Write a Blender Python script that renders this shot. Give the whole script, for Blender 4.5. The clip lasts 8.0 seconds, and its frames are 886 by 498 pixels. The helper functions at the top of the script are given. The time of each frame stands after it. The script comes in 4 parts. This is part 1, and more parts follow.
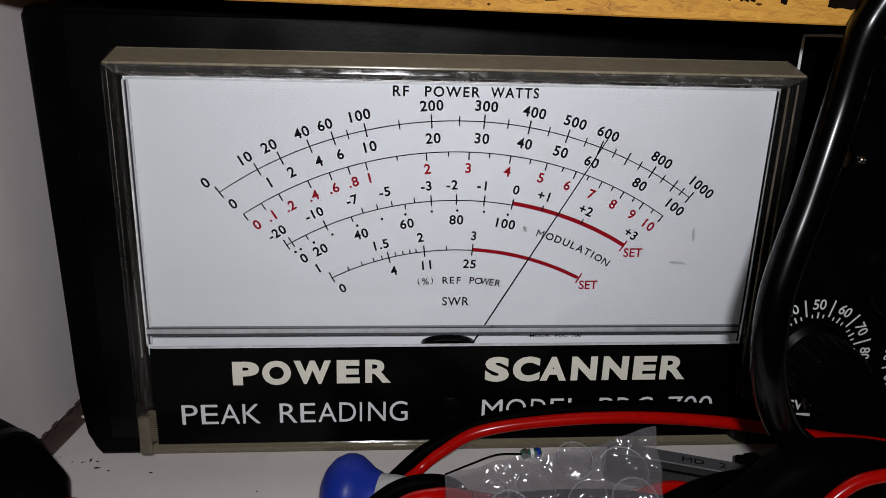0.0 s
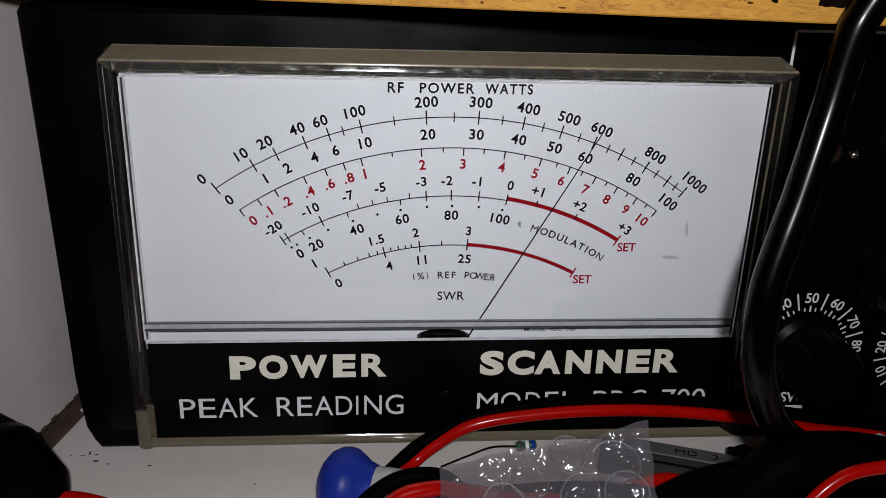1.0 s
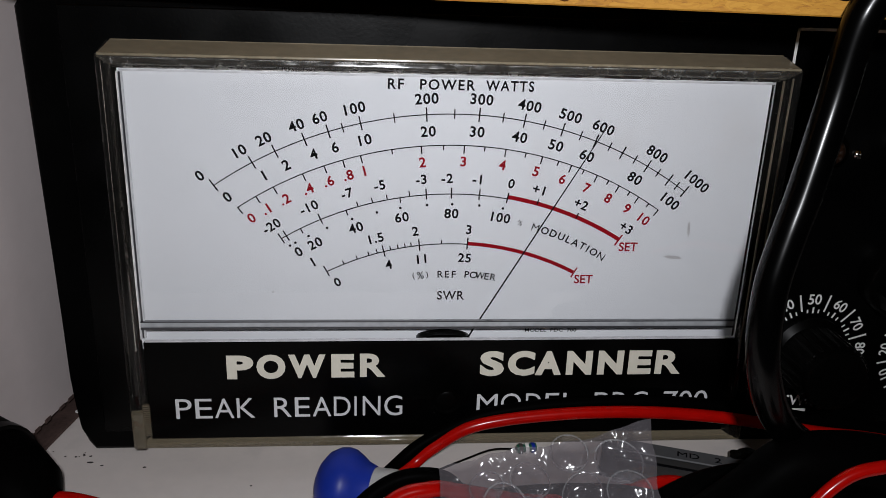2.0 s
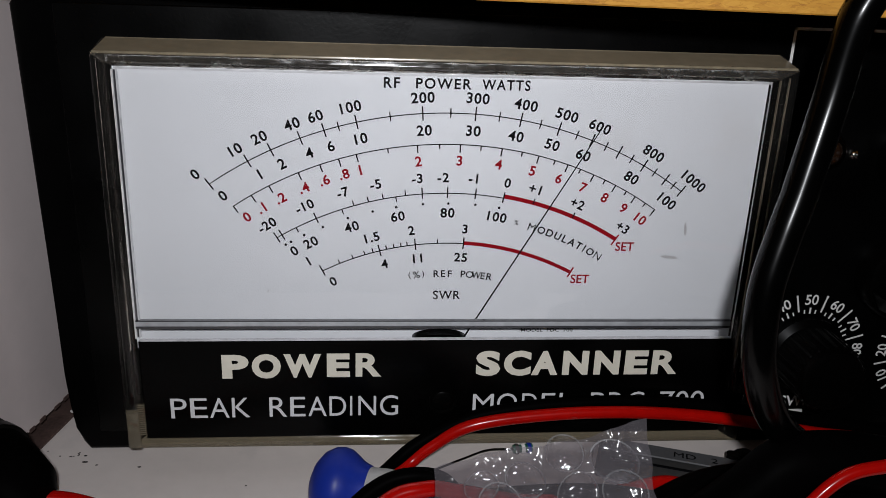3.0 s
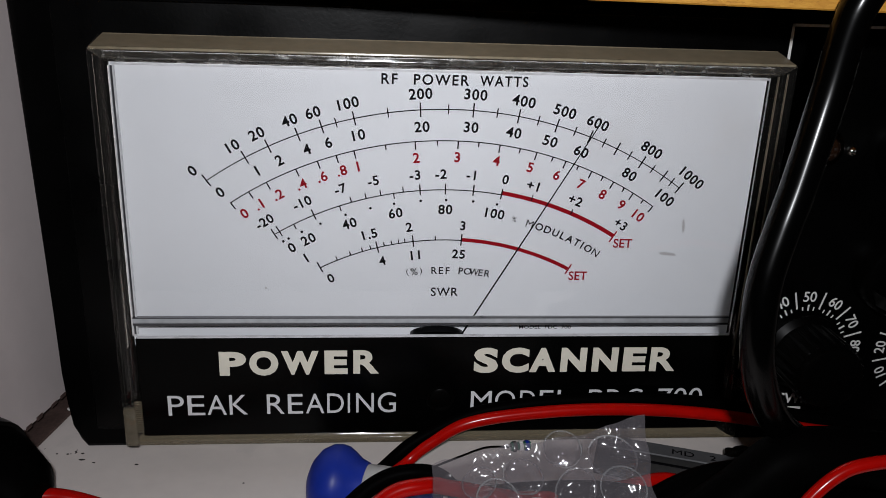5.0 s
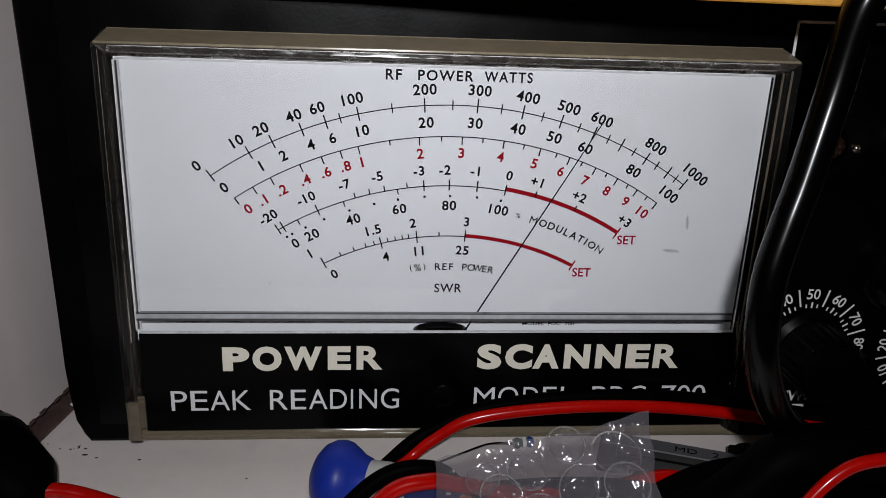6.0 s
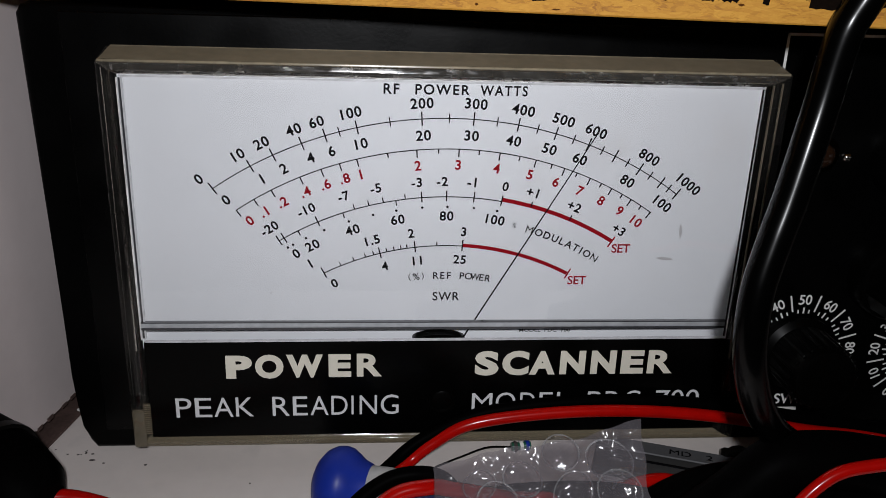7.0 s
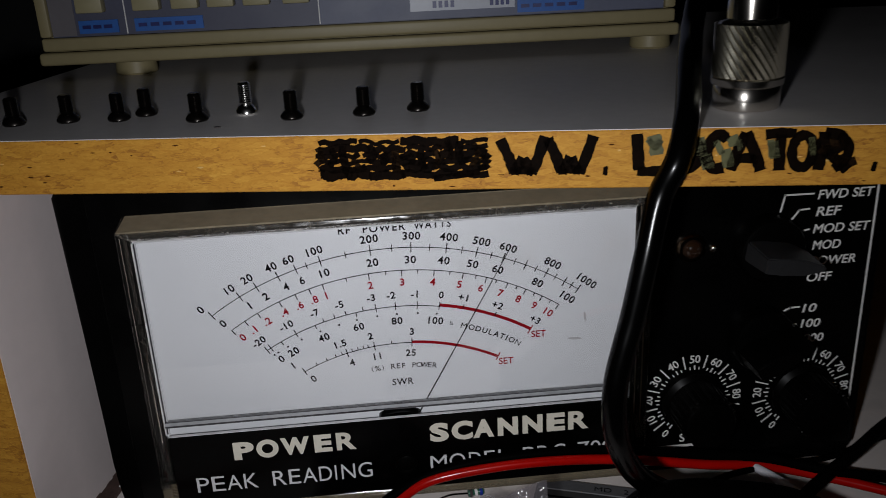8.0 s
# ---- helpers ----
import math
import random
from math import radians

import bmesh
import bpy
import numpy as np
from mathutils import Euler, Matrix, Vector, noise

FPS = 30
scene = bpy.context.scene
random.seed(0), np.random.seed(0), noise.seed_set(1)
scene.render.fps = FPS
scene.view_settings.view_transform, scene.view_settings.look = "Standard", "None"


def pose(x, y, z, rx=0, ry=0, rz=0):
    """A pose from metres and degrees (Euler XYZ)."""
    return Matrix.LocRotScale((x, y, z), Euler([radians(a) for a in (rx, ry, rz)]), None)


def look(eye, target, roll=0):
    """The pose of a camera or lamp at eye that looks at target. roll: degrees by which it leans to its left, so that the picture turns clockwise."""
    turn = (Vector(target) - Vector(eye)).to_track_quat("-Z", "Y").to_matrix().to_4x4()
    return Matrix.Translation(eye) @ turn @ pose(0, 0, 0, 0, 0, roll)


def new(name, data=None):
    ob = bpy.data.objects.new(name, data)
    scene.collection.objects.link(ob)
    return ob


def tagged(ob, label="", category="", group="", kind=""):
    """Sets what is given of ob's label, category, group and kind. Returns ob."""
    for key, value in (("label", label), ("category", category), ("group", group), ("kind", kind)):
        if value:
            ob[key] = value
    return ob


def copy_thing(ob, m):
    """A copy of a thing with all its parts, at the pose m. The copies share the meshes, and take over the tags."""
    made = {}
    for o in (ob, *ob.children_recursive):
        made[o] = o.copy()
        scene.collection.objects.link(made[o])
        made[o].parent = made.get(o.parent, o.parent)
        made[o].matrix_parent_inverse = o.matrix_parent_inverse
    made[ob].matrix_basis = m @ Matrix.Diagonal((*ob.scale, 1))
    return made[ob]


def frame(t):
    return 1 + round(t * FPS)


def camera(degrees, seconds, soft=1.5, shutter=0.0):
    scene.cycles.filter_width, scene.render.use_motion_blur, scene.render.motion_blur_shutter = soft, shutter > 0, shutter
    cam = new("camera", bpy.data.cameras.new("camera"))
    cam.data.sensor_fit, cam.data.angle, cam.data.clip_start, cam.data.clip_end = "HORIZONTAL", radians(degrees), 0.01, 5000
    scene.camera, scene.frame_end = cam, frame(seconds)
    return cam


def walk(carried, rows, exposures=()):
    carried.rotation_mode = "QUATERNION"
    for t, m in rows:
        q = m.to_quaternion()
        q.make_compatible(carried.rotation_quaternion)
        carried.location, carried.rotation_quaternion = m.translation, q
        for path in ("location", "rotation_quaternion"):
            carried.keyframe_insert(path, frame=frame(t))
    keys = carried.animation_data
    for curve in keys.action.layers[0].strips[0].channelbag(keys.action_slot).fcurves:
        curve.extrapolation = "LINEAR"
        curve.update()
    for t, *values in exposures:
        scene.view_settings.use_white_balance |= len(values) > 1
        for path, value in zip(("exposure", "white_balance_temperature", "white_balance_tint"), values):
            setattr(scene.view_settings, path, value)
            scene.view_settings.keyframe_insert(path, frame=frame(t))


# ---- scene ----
cam = camera(54.90, 8.0, soft=0.6, shutter=0.15)
PATH = [
    (0, (-0.02191, -0.20701, 0.13531), (-0.00368, -0.00100, 0.06029), 1.91),
    (0.5, (-0.02194, -0.20674, 0.13502), (-0.00288, -0.00068, 0.06033), 2.17),
    (1, (-0.02111, -0.20806, 0.13749), (-0.00255, -0.00310, 0.05973), 1.85),
    (1.5, (-0.02180, -0.20745, 0.13531), (-0.00282, -0.00184, 0.05938), 1.98),
    (3, (-0.02059, -0.20712, 0.13250), (-0.00129, -0.00087, 0.05839), 2.18),
    (3.5, (-0.02191, -0.20659, 0.13312), (-0.00104, -0.00081, 0.05816), 2.41),
    (4, (-0.02073, -0.20708, 0.13238), (-0.00066, -0.00099, 0.05807), 2.26),
    (4.5, (-0.02028, -0.20720, 0.13186), (-0.00055, -0.00087, 0.05814), 2.15),
    (6, (-0.02106, -0.20730, 0.13045), (-0.00162, -0.00103, 0.05647), 2.35),
    (6.5, (-0.02136, -0.20772, 0.13125), (-0.00212, -0.00120, 0.05788), 2.32),
    (7, (-0.02023, -0.20993, 0.13667), (-0.00144, -0.00444, 0.06038), 2.03),
    (7.2, (-0.02063, -0.21330, 0.14203), (-0.00371, -0.00745, 0.06626), 1.73),
    (7.3, (-0.01940, -0.21642, 0.14785), (-0.00377, -0.01025, 0.07268), 0.81),
    (7.4, (-0.01808, -0.22019, 0.15503), (-0.00501, -0.01440, 0.07835), 0.03),
    (7.5, (-0.01950, -0.22356, 0.15794), (-0.00562, -0.01779, 0.08134), -0.13),
    (7.6, (-0.01905, -0.22477, 0.16351), (-0.00227, -0.01980, 0.08539), -0.18),
    (7.8, (-0.01120, -0.24185, 0.17230), (0.00307, -0.03418, 0.10109), -1.57),
    (8, (-0.00270, -0.25549, 0.18842), (0.01224, -0.05015, 0.11088), -2.69),
]
walk(cam, [(t, look(eye, target, roll)) for t, eye, target, roll in PATH],
     exposures=[(0, 0.0), (7.0, 0.0), (7.5, -0.35), (8.0, -0.33)])

# ---------------------------------------------------------------- light
world = bpy.data.worlds.new("room_glow")
scene.world = world
world.use_nodes = True
world.node_tree.nodes["Background"].inputs[0].default_value = (0.80, 0.86, 1.0, 1)
world.node_tree.nodes["Background"].inputs[1].default_value = 0.003

LAMP = (-0.017, -0.240, 0.166)
lamp_data = bpy.data.lights.new("hand_lamp", "AREA")
lamp_data.shape, lamp_data.size, lamp_data.energy, lamp_data.color = "DISK", 0.010, 0.210, (0.97, 0.985, 1.03)
lamp_data.spread = radians(122)
lamp = new("hand_lamp", lamp_data)
lamp.matrix_world = look(LAMP, (0.002, 0.0, 0.088))

# ---------------------------------------------------------------- materials


def material(name, colour, rough=0.5, metal=0.0, spread=0.06, scale=60.0, bump=0.0, bump_scale=400.0, coat=0.0, spec=0.5,
             stain=None, stain_scale=18.0, stain_at=(0.58, 0.72)):
    """A surface with fine grain, broader blotches and relief, at real size."""
    m = bpy.data.materials.new(name)
    m.use_nodes = True
    n, l = m.node_tree.nodes, m.node_tree.links
    b = n["Principled BSDF"]
    b.inputs["Roughness"].default_value, b.inputs["Metallic"].default_value = rough, metal
    b.inputs["Coat Weight"].default_value, b.inputs["Specular IOR Level"].default_value = coat, spec
    tc = n.new("ShaderNodeTexCoord")
    fine, broad = n.new("ShaderNodeTexNoise"), n.new("ShaderNodeTexNoise")
    fine.inputs["Scale"].default_value, broad.inputs["Scale"].default_value = scale * 8, scale
    fine.inputs["Detail"].default_value = 5
    both = n.new("ShaderNodeMath")
    both.operation = "ADD"
    ramp = n.new("ShaderNodeMapRange")
    ramp.inputs["From Min"].default_value, ramp.inputs["From Max"].default_value = 0.7, 1.3
    ramp.inputs["To Min"].default_value, ramp.inputs["To Max"].default_value = 1 - spread, 1 + spread
    mul = n.new("ShaderNodeVectorMath")
    mul.operation = "SCALE"
    mul.inputs[0].default_value = colour
    for a in (fine, broad):
        l.new(tc.outputs["Object"], a.inputs["Vector"])
    l.new(fine.outputs["Fac"], both.inputs[0])
    l.new(broad.outputs["Fac"], both.inputs[1])
    l.new(both.outputs[0], ramp.inputs["Value"])
    l.new(ramp.outputs[0], mul.inputs["Scale"])
    out = mul.outputs["Vector"]
    if stain:
        spots = n.new("ShaderNodeTexNoise")
        spots.inputs["Scale"].default_value, spots.inputs["Detail"].default_value = stain_scale, 6
        lim = n.new("ShaderNodeMapRange")
        lim.inputs["From Min"].default_value, lim.inputs["From Max"].default_value = stain_at
        mix = n.new("ShaderNodeMix")
        mix.data_type = "RGBA"
        mix.inputs["B"].default_value = (*stain, 1)
        l.new(tc.outputs["Object"], spots.inputs["Vector"])
        l.new(spots.outputs["Fac"], lim.inputs["Value"])
        l.new(lim.outputs[0], mix.inputs["Factor"])
        l.new(out, mix.inputs["A"])
        out = mix.outputs["Result"]
    l.new(out, b.inputs["Base Color"])
    rr = n.new("ShaderNodeMapRange")
    rr.inputs["To Min"].default_value, rr.inputs["To Max"].default_value = max(rough - 0.08, 0.02), min(rough + 0.1, 1)
    l.new(broad.outputs["Fac"], rr.inputs["Value"])
    l.new(rr.outputs[0], b.inputs["Roughness"])
    if bump:
        t, bp = n.new("ShaderNodeTexNoise"), n.new("ShaderNodeBump")
        t.inputs["Scale"].default_value, t.inputs["Detail"].default_value = bump_scale, 4
        bp.inputs["Strength"].default_value, bp.inputs["Distance"].default_value = bump, 0.0004
        l.new(tc.outputs["Object"], t.inputs["Vector"])
        l.new(t.outputs["Fac"], bp.inputs["Height"])
        l.new(bp.outputs[0], b.inputs["Normal"])
    return m


def chipboard_material():
    """Pressed wood chips: pale and dark flakes laid flat, in a resin-brown ground."""
    m = bpy.data.materials.new("chipboard")
    m.use_nodes = True
    n, l = m.node_tree.nodes, m.node_tree.links
    b = n["Principled BSDF"]
    b.inputs["Roughness"].default_value = 0.72
    tc, mp = n.new("ShaderNodeTexCoord"), n.new("ShaderNodeMapping")
    mp.inputs["Scale"].default_value = (0.55, 0.55, 1.7)
    l.new(tc.outputs["Object"], mp.inputs["Vector"])
    warp = n.new("ShaderNodeTexNoise")
    warp.inputs["Scale"].default_value, warp.inputs["Detail"].default_value = 420, 5
    l.new(mp.outputs[0], warp.inputs["Vector"])
    bend = n.new("ShaderNodeVectorMath")
    bend.operation = "MULTIPLY_ADD"
    bend.inputs[1].default_value = (0.006, 0.006, 0.006)
    l.new(warp.outputs["Color"], bend.inputs[0])
    l.new(mp.outputs[0], bend.inputs[2])
    chips, small = n.new("ShaderNodeTexVoronoi"), n.new("ShaderNodeTexVoronoi")
    chips.inputs["Scale"].default_value, small.inputs["Scale"].default_value = 430, 1300
    cloud = n.new("ShaderNodeTexNoise")
    cloud.inputs["Scale"].default_value, cloud.inputs["Detail"].default_value = 55, 7
    for t in (chips, small):
        l.new(bend.outputs[0], t.inputs["Vector"])
    l.new(mp.outputs[0], cloud.inputs["Vector"])
    grey = []
    for t in (chips, small):
        g = n.new("ShaderNodeSeparateColor")
        l.new(t.outputs["Color"], g.inputs[0])
        grey.append(g)
    ramp = n.new("ShaderNodeValToRGB")
    e = ramp.color_ramp.elements
    e[0].position, e[0].color = 0.0, (0.10, 0.034, 0.004, 1)
    e[1].position, e[1].color = 1.0, (0.74, 0.42, 0.075, 1)
    for at, c in ((0.10, (0.24, 0.080, 0.006, 1)), (0.45, (0.50, 0.222, 0.018, 1)), (0.86, (0.61, 0.30, 0.033, 1))):
        x = e.new(at)
        x.color = c
    w1 = n.new("ShaderNodeMath")
    w1.operation, w1.inputs[1].default_value = "MULTIPLY_ADD", 0.36
    w2 = n.new("ShaderNodeMath")
    w2.operation, w2.inputs[1].default_value = "MULTIPLY_ADD", 0.30
    w3 = n.new("ShaderNodeMath")
    w3.operation, w3.inputs[1].default_value = "MULTIPLY", 0.42
    l.new(cloud.outputs["Fac"], w3.inputs[0])
    l.new(grey[1].outputs[1], w2.inputs[0])
    l.new(w3.outputs[0], w2.inputs[2])
    l.new(grey[0].outputs[0], w1.inputs[0])
    l.new(w2.outputs[0], w1.inputs[2])
    l.new(w1.outputs[0], ramp.inputs[0])
    l.new(ramp.outputs[0], b.inputs["Base Color"])
    bp = n.new("ShaderNodeBump")
    bp.inputs["Strength"].default_value, bp.inputs["Distance"].default_value = 0.5, 0.0004
    l.new(grey[0].outputs[2], bp.inputs["Height"])
    l.new(bp.outputs[0], b.inputs["Normal"])
    return m


def clear_material(name, tint, milk, gloss_rough, milk_colour=(0.8, 0.8, 0.82)):
    """Thin clear plastic film: mostly see-through, a little milky, with sharp gloss."""
    m = bpy.data.materials.new(name)
    m.use_nodes = True
    n, l = m.node_tree.nodes, m.node_tree.links
    n.remove(n["Principled BSDF"])
    see, dif, glo = n.new("ShaderNodeBsdfTransparent"), n.new("ShaderNodeBsdfDiffuse"), n.new("ShaderNodeBsdfGlossy")
    see.inputs[0].default_value = (*tint, 1)
    dif.inputs[0].default_value = (*milk_colour, 1)
    glo.inputs["Roughness"].default_value = gloss_rough
    a, b = n.new("ShaderNodeMixShader"), n.new("ShaderNodeMixShader")
    a.inputs[0].default_value = milk
    face, power, f = n.new("ShaderNodeLayerWeight"), n.new("ShaderNodeMath"), n.new("ShaderNodeMath")
    face.inputs[0].default_value = 0.5
    power.operation, power.inputs[1].default_value = "POWER", 2.6
    f.operation, f.inputs[1].default_value, f.inputs[2].default_value = "MULTIPLY_ADD", 0.7, 0.045
    l.new(face.outputs["Facing"], power.inputs[0])
    l.new(power.outputs[0], f.inputs[0])
    l.new(see.outputs[0], a.inputs[1])
    l.new(dif.outputs[0], a.inputs[2])
    l.new(f.outputs[0], b.inputs[0])
    l.new(a.outputs[0], b.inputs[1])
    l.new(glo.outputs[0], b.inputs[2])
    l.new(b.outputs[0], n["Material Output"].inputs[0])
    return m


def acrylic_material(name, tint, rough, clear=1.0):
    """Solid clear plastic that bends light, a little scratched."""
    m = bpy.data.materials.new(name)
    m.use_nodes = True
    n, l = m.node_tree.nodes, m.node_tree.links
    b = n["Principled BSDF"]
    b.inputs["Base Color"].default_value = (*tint, 1)
    b.inputs["Transmission Weight"].default_value, b.inputs["IOR"].default_value = clear, 1.49
    tc, mp, t = n.new("ShaderNodeTexCoord"), n.new("ShaderNodeMapping"), n.new("ShaderNodeTexNoise")
    mp.inputs["Scale"].default_value = (1.0, 1.0, 2.5)
    t.inputs["Scale"].default_value, t.inputs["Detail"].default_value = 220, 5
    r, bp = n.new("ShaderNodeMapRange"), n.new("ShaderNodeBump")
    r.inputs["From Min"].default_value, r.inputs["From Max"].default_value = 0.4, 0.75
    r.inputs["To Min"].default_value, r.inputs["To Max"].default_value = rough * 0.5, rough * 2.5
    bp.inputs["Strength"].default_value, bp.inputs["Distance"].default_value = 0.07, 0.0003
    l.new(tc.outputs["Object"], mp.inputs["Vector"])
    l.new(mp.outputs[0], t.inputs["Vector"])
    l.new(t.outputs["Fac"], r.inputs["Value"])
    l.new(r.outputs[0], b.inputs["Roughness"])
    l.new(t.outputs["Fac"], bp.inputs["Height"])
    l.new(bp.outputs[0], b.inputs["Normal"])
    return m


CASE = material("black_enamel", (0.0012, 0.0012, 0.0012), 0.30, spread=0.2, bump=0.08, bump_scale=900, spec=0.06)
PANEL = material("black_panel", (0.001, 0.001, 0.001), 0.27, spread=0.2, bump=0.05, bump_scale=1200, spec=0.18)
KNOB = material("black_knob", (0.0013, 0.0012, 0.0011), 0.32, spread=0.2, spec=0.07)
# black knob plastic with its highlight put in as an even grey
KNOB_GREY = material("lit_knob", (0.022, 0.022, 0.023), 0.38, spread=0.15)
DIAL = material("dial_card", (0.80, 0.81, 0.84), 0.55, spread=0.02, scale=25, stain=(0.72, 0.70, 0.70), stain_scale=30, stain_at=(0.6, 0.9))
INK = material("black_ink", (0.003, 0.003, 0.004), 0.6, spec=0.08)
RED_INK = material("red_ink", (0.30, 0.003, 0.010), 0.55, spec=0.08)
MARK = material("panel_white", (0.84, 0.83, 0.80), 0.5, spread=0.1)
CREAM_INK = material("cream_letter", (0.74, 0.70, 0.59), 0.5, spread=0.06)
GREY_INK = material("thin_letter", (0.70, 0.70, 0.71), 0.5, spread=0.06)
LABEL = material("black_label", (0.0008, 0.0008, 0.0008), 0.22, spread=0.2, spec=0.10)
RIM = acrylic_material("smoky_acrylic", (0.62, 0.57, 0.50), 0.15, 0.955)
RIM_TOP = material("amber_acrylic", (0.30, 0.25, 0.17), 0.20, spread=0.12, scale=40, coat=0.4)
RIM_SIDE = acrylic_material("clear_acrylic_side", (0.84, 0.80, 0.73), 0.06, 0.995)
# same clear acrylic; the wire's and film's shade is put into this tint
RIM_LOW = acrylic_material("shaded_clear_acrylic", (0.40, 0.34, 0.24), 0.06, 0.72)
LIP = material("rounded_acrylic", (0.26, 0.22, 0.15), 0.16, spread=0.3, scale=60, coat=0.6)
# opaque tones that paint the glints and dark lines of clear acrylic edges
EDGE = material("edge_glint_acrylic", (0.62, 0.62, 0.64), 0.15, spread=0.25, scale=45, coat=0.6)
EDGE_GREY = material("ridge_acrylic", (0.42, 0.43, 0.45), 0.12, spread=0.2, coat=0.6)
EDGE_BROWN = material("dim_glint_acrylic", (0.17, 0.14, 0.105), 0.15, spread=0.3, scale=50, coat=0.5)
EDGE_DARK = material("edge_shade_acrylic", (0.05, 0.05, 0.055), 0.12, coat=0.6)
PANE = clear_material("window_pane", (0.98, 0.98, 0.98), 0.0, 0.02)
CHIP = chipboard_material()
GREY_TOP = material("grey_melamine", (0.66, 0.63, 0.62), 0.42, spread=0.05, scale=30, bump=0.12, bump_scale=1500)
WHITE = material("white_melamine", (0.71, 0.63, 0.62), 0.45, spread=0.03, scale=20, bump=0.05, bump_scale=900,
                 stain=(0.60, 0.53, 0.52), stain_scale=22, stain_at=(0.58, 0.85))
TOP = material("worktop_white", (0.72, 0.655, 0.62), 0.45, spread=0.04, scale=25, bump=0.06, bump_scale=900,
               stain=(0.55, 0.51, 0.49), stain_scale=45, stain_at=(0.60, 0.80))
GAP = material("raw_brown_edge", (0.085, 0.05, 0.042), 0.8, spread=0.3, scale=120, bump=0.4)
BROWN_CHIP = material("brown_chip", (0.085, 0.028, 0.004), 0.8, spread=0.3, scale=200, spec=0.1)
PALE_CHIP = material("pale_chip", (0.72, 0.46, 0.14), 0.7, spread=0.2, scale=200)
DIRT = material("dirt", (0.05, 0.04, 0.038), 0.9)
FAINT = material("scuff", (0.50, 0.49, 0.50), 0.8)
MARKER = material("marker_ink", (0.0042, 0.0020, 0.0010), 0.6, spread=0.5, scale=160, spec=0.03)
MARKER_THIN = material("thin_marker_ink", (0.016, 0.008, 0.003), 0.7, spread=0.5, scale=200, spec=0.04)
GREEN_INK = material("green_ink", (0.095, 0.095, 0.035), 0.6, spread=0.3)
RUBBER = material("black_cable", (0.0006, 0.0006, 0.0006), 0.20, spread=0.15, scale=80, spec=0.20)
SOFT_BLACK = material("soft_black", (0.0009, 0.0008, 0.0008), 0.5, spread=0.2, spec=0.01)
RED_PVC = material("red_pvc", (0.42, 0.003, 0.0015), 0.20, spread=0.10, scale=60, spec=0.36)
BLUE = material("blue_plastic", (0.008, 0.026, 0.27), 0.40, spread=0.12, scale=40, spec=0.25)
BODY_GREY = material("grey_grip", (0.42, 0.41, 0.40), 0.45, spread=0.08)
DARK_BLUE = material("dark_blue_print", (0.012, 0.018, 0.12), 0.4, spread=0.2)
ORANGE = material("orange_print", (0.55, 0.20, 0.06), 0.5)
KNURL = material("knurled_nickel", (0.88, 0.82, 0.66), 0.24, 1.0, spread=0.12)
NICKEL = material("nickel", (0.72, 0.68, 0.62), 0.15, 1.0, spread=0.1)
DARK_METAL = material("dark_bolt", (0.022, 0.019, 0.017), 0.26, 0.9, spread=0.3)
STEEL = material("bright_bolt", (0.75, 0.74, 0.72), 0.16, 1.0)
BRONZE = material("bronze_collar", (0.20, 0.14, 0.10), 0.14, 1.0, spread=0.2)
AMBER = material("amber_lens", (0.020, 0.009, 0.005), 0.10, coat=1.0)
GREY_CARD = material("grey_plastic", (0.048, 0.047, 0.047), 0.5, spread=0.15, scale=80)
GREY_LIGHT = material("pale_grey_plastic", (0.10, 0.10, 0.105), 0.5, spread=0.12, scale=80)
FILM = clear_material("bubble_film", (0.64, 0.62, 0.64), 0.11, 0.10, (0.60, 0.55, 0.60))
DOME = clear_material("bubble_dome", (0.93, 0.93, 0.94), 0.04, 0.07)
SEAM = clear_material("bubble_seam", (0.90, 0.90, 0.91), 0.10, 0.10)
CREAM = material("cream_case", (0.25, 0.21, 0.11), 0.5, spread=0.06, scale=30)
SLATE = material("slate_panel", (0.062, 0.066, 0.105), 0.5, spread=0.06)
SLATE_PALE = material("pale_slate", (0.13, 0.12, 0.13), 0.5, spread=0.06)
SLATE_BLUE = material("blue_slate", (0.10, 0.112, 0.17), 0.5, spread=0.06)
SKY_LABEL = material("blue_caption", (0.014, 0.10, 0.38), 0.5, spread=0.08)
BUTTON = material("cream_button", (0.30, 0.265, 0.15), 0.5, spread=0.05)
SCREEN = material("pale_plate", (0.40, 0.42, 0.48), 0.4, spread=0.05)
ROOM = material("dim_wall", (0.025, 0.025, 0.026), 0.8, spread=0.08, scale=4)
WIRE_WHITE = material("white_pvc", (0.62, 0.62, 0.66), 0.3)
GREEN = material("green_body", (0.02, 0.10, 0.06), 0.3)

# ---------------------------------------------------------------- builders
TAU = 2 * math.pi


def part(name, bm, mat, parent=None, label="", smooth=True):
    """Links a bmesh as one mesh object, in its parent's own space."""
    me = bpy.data.meshes.new(name)
    bmesh.ops.recalc_face_normals(bm, faces=bm.faces)
    bm.to_mesh(me)
    bm.free()
    me.materials.append(mat)
    if smooth:
        me.shade_smooth()
        me.set_sharp_from_angle(angle=radians(35))
    ob = new(name, me)
    ob.parent = parent
    if label:
        ob["label"] = label
    return ob


def thing(name, m, label, category, group="", kind=""):
    ob = new(name)
    ob.matrix_basis = m
    ob.empty_display_size = 0.01
    return tagged(ob, label, category, group, kind)


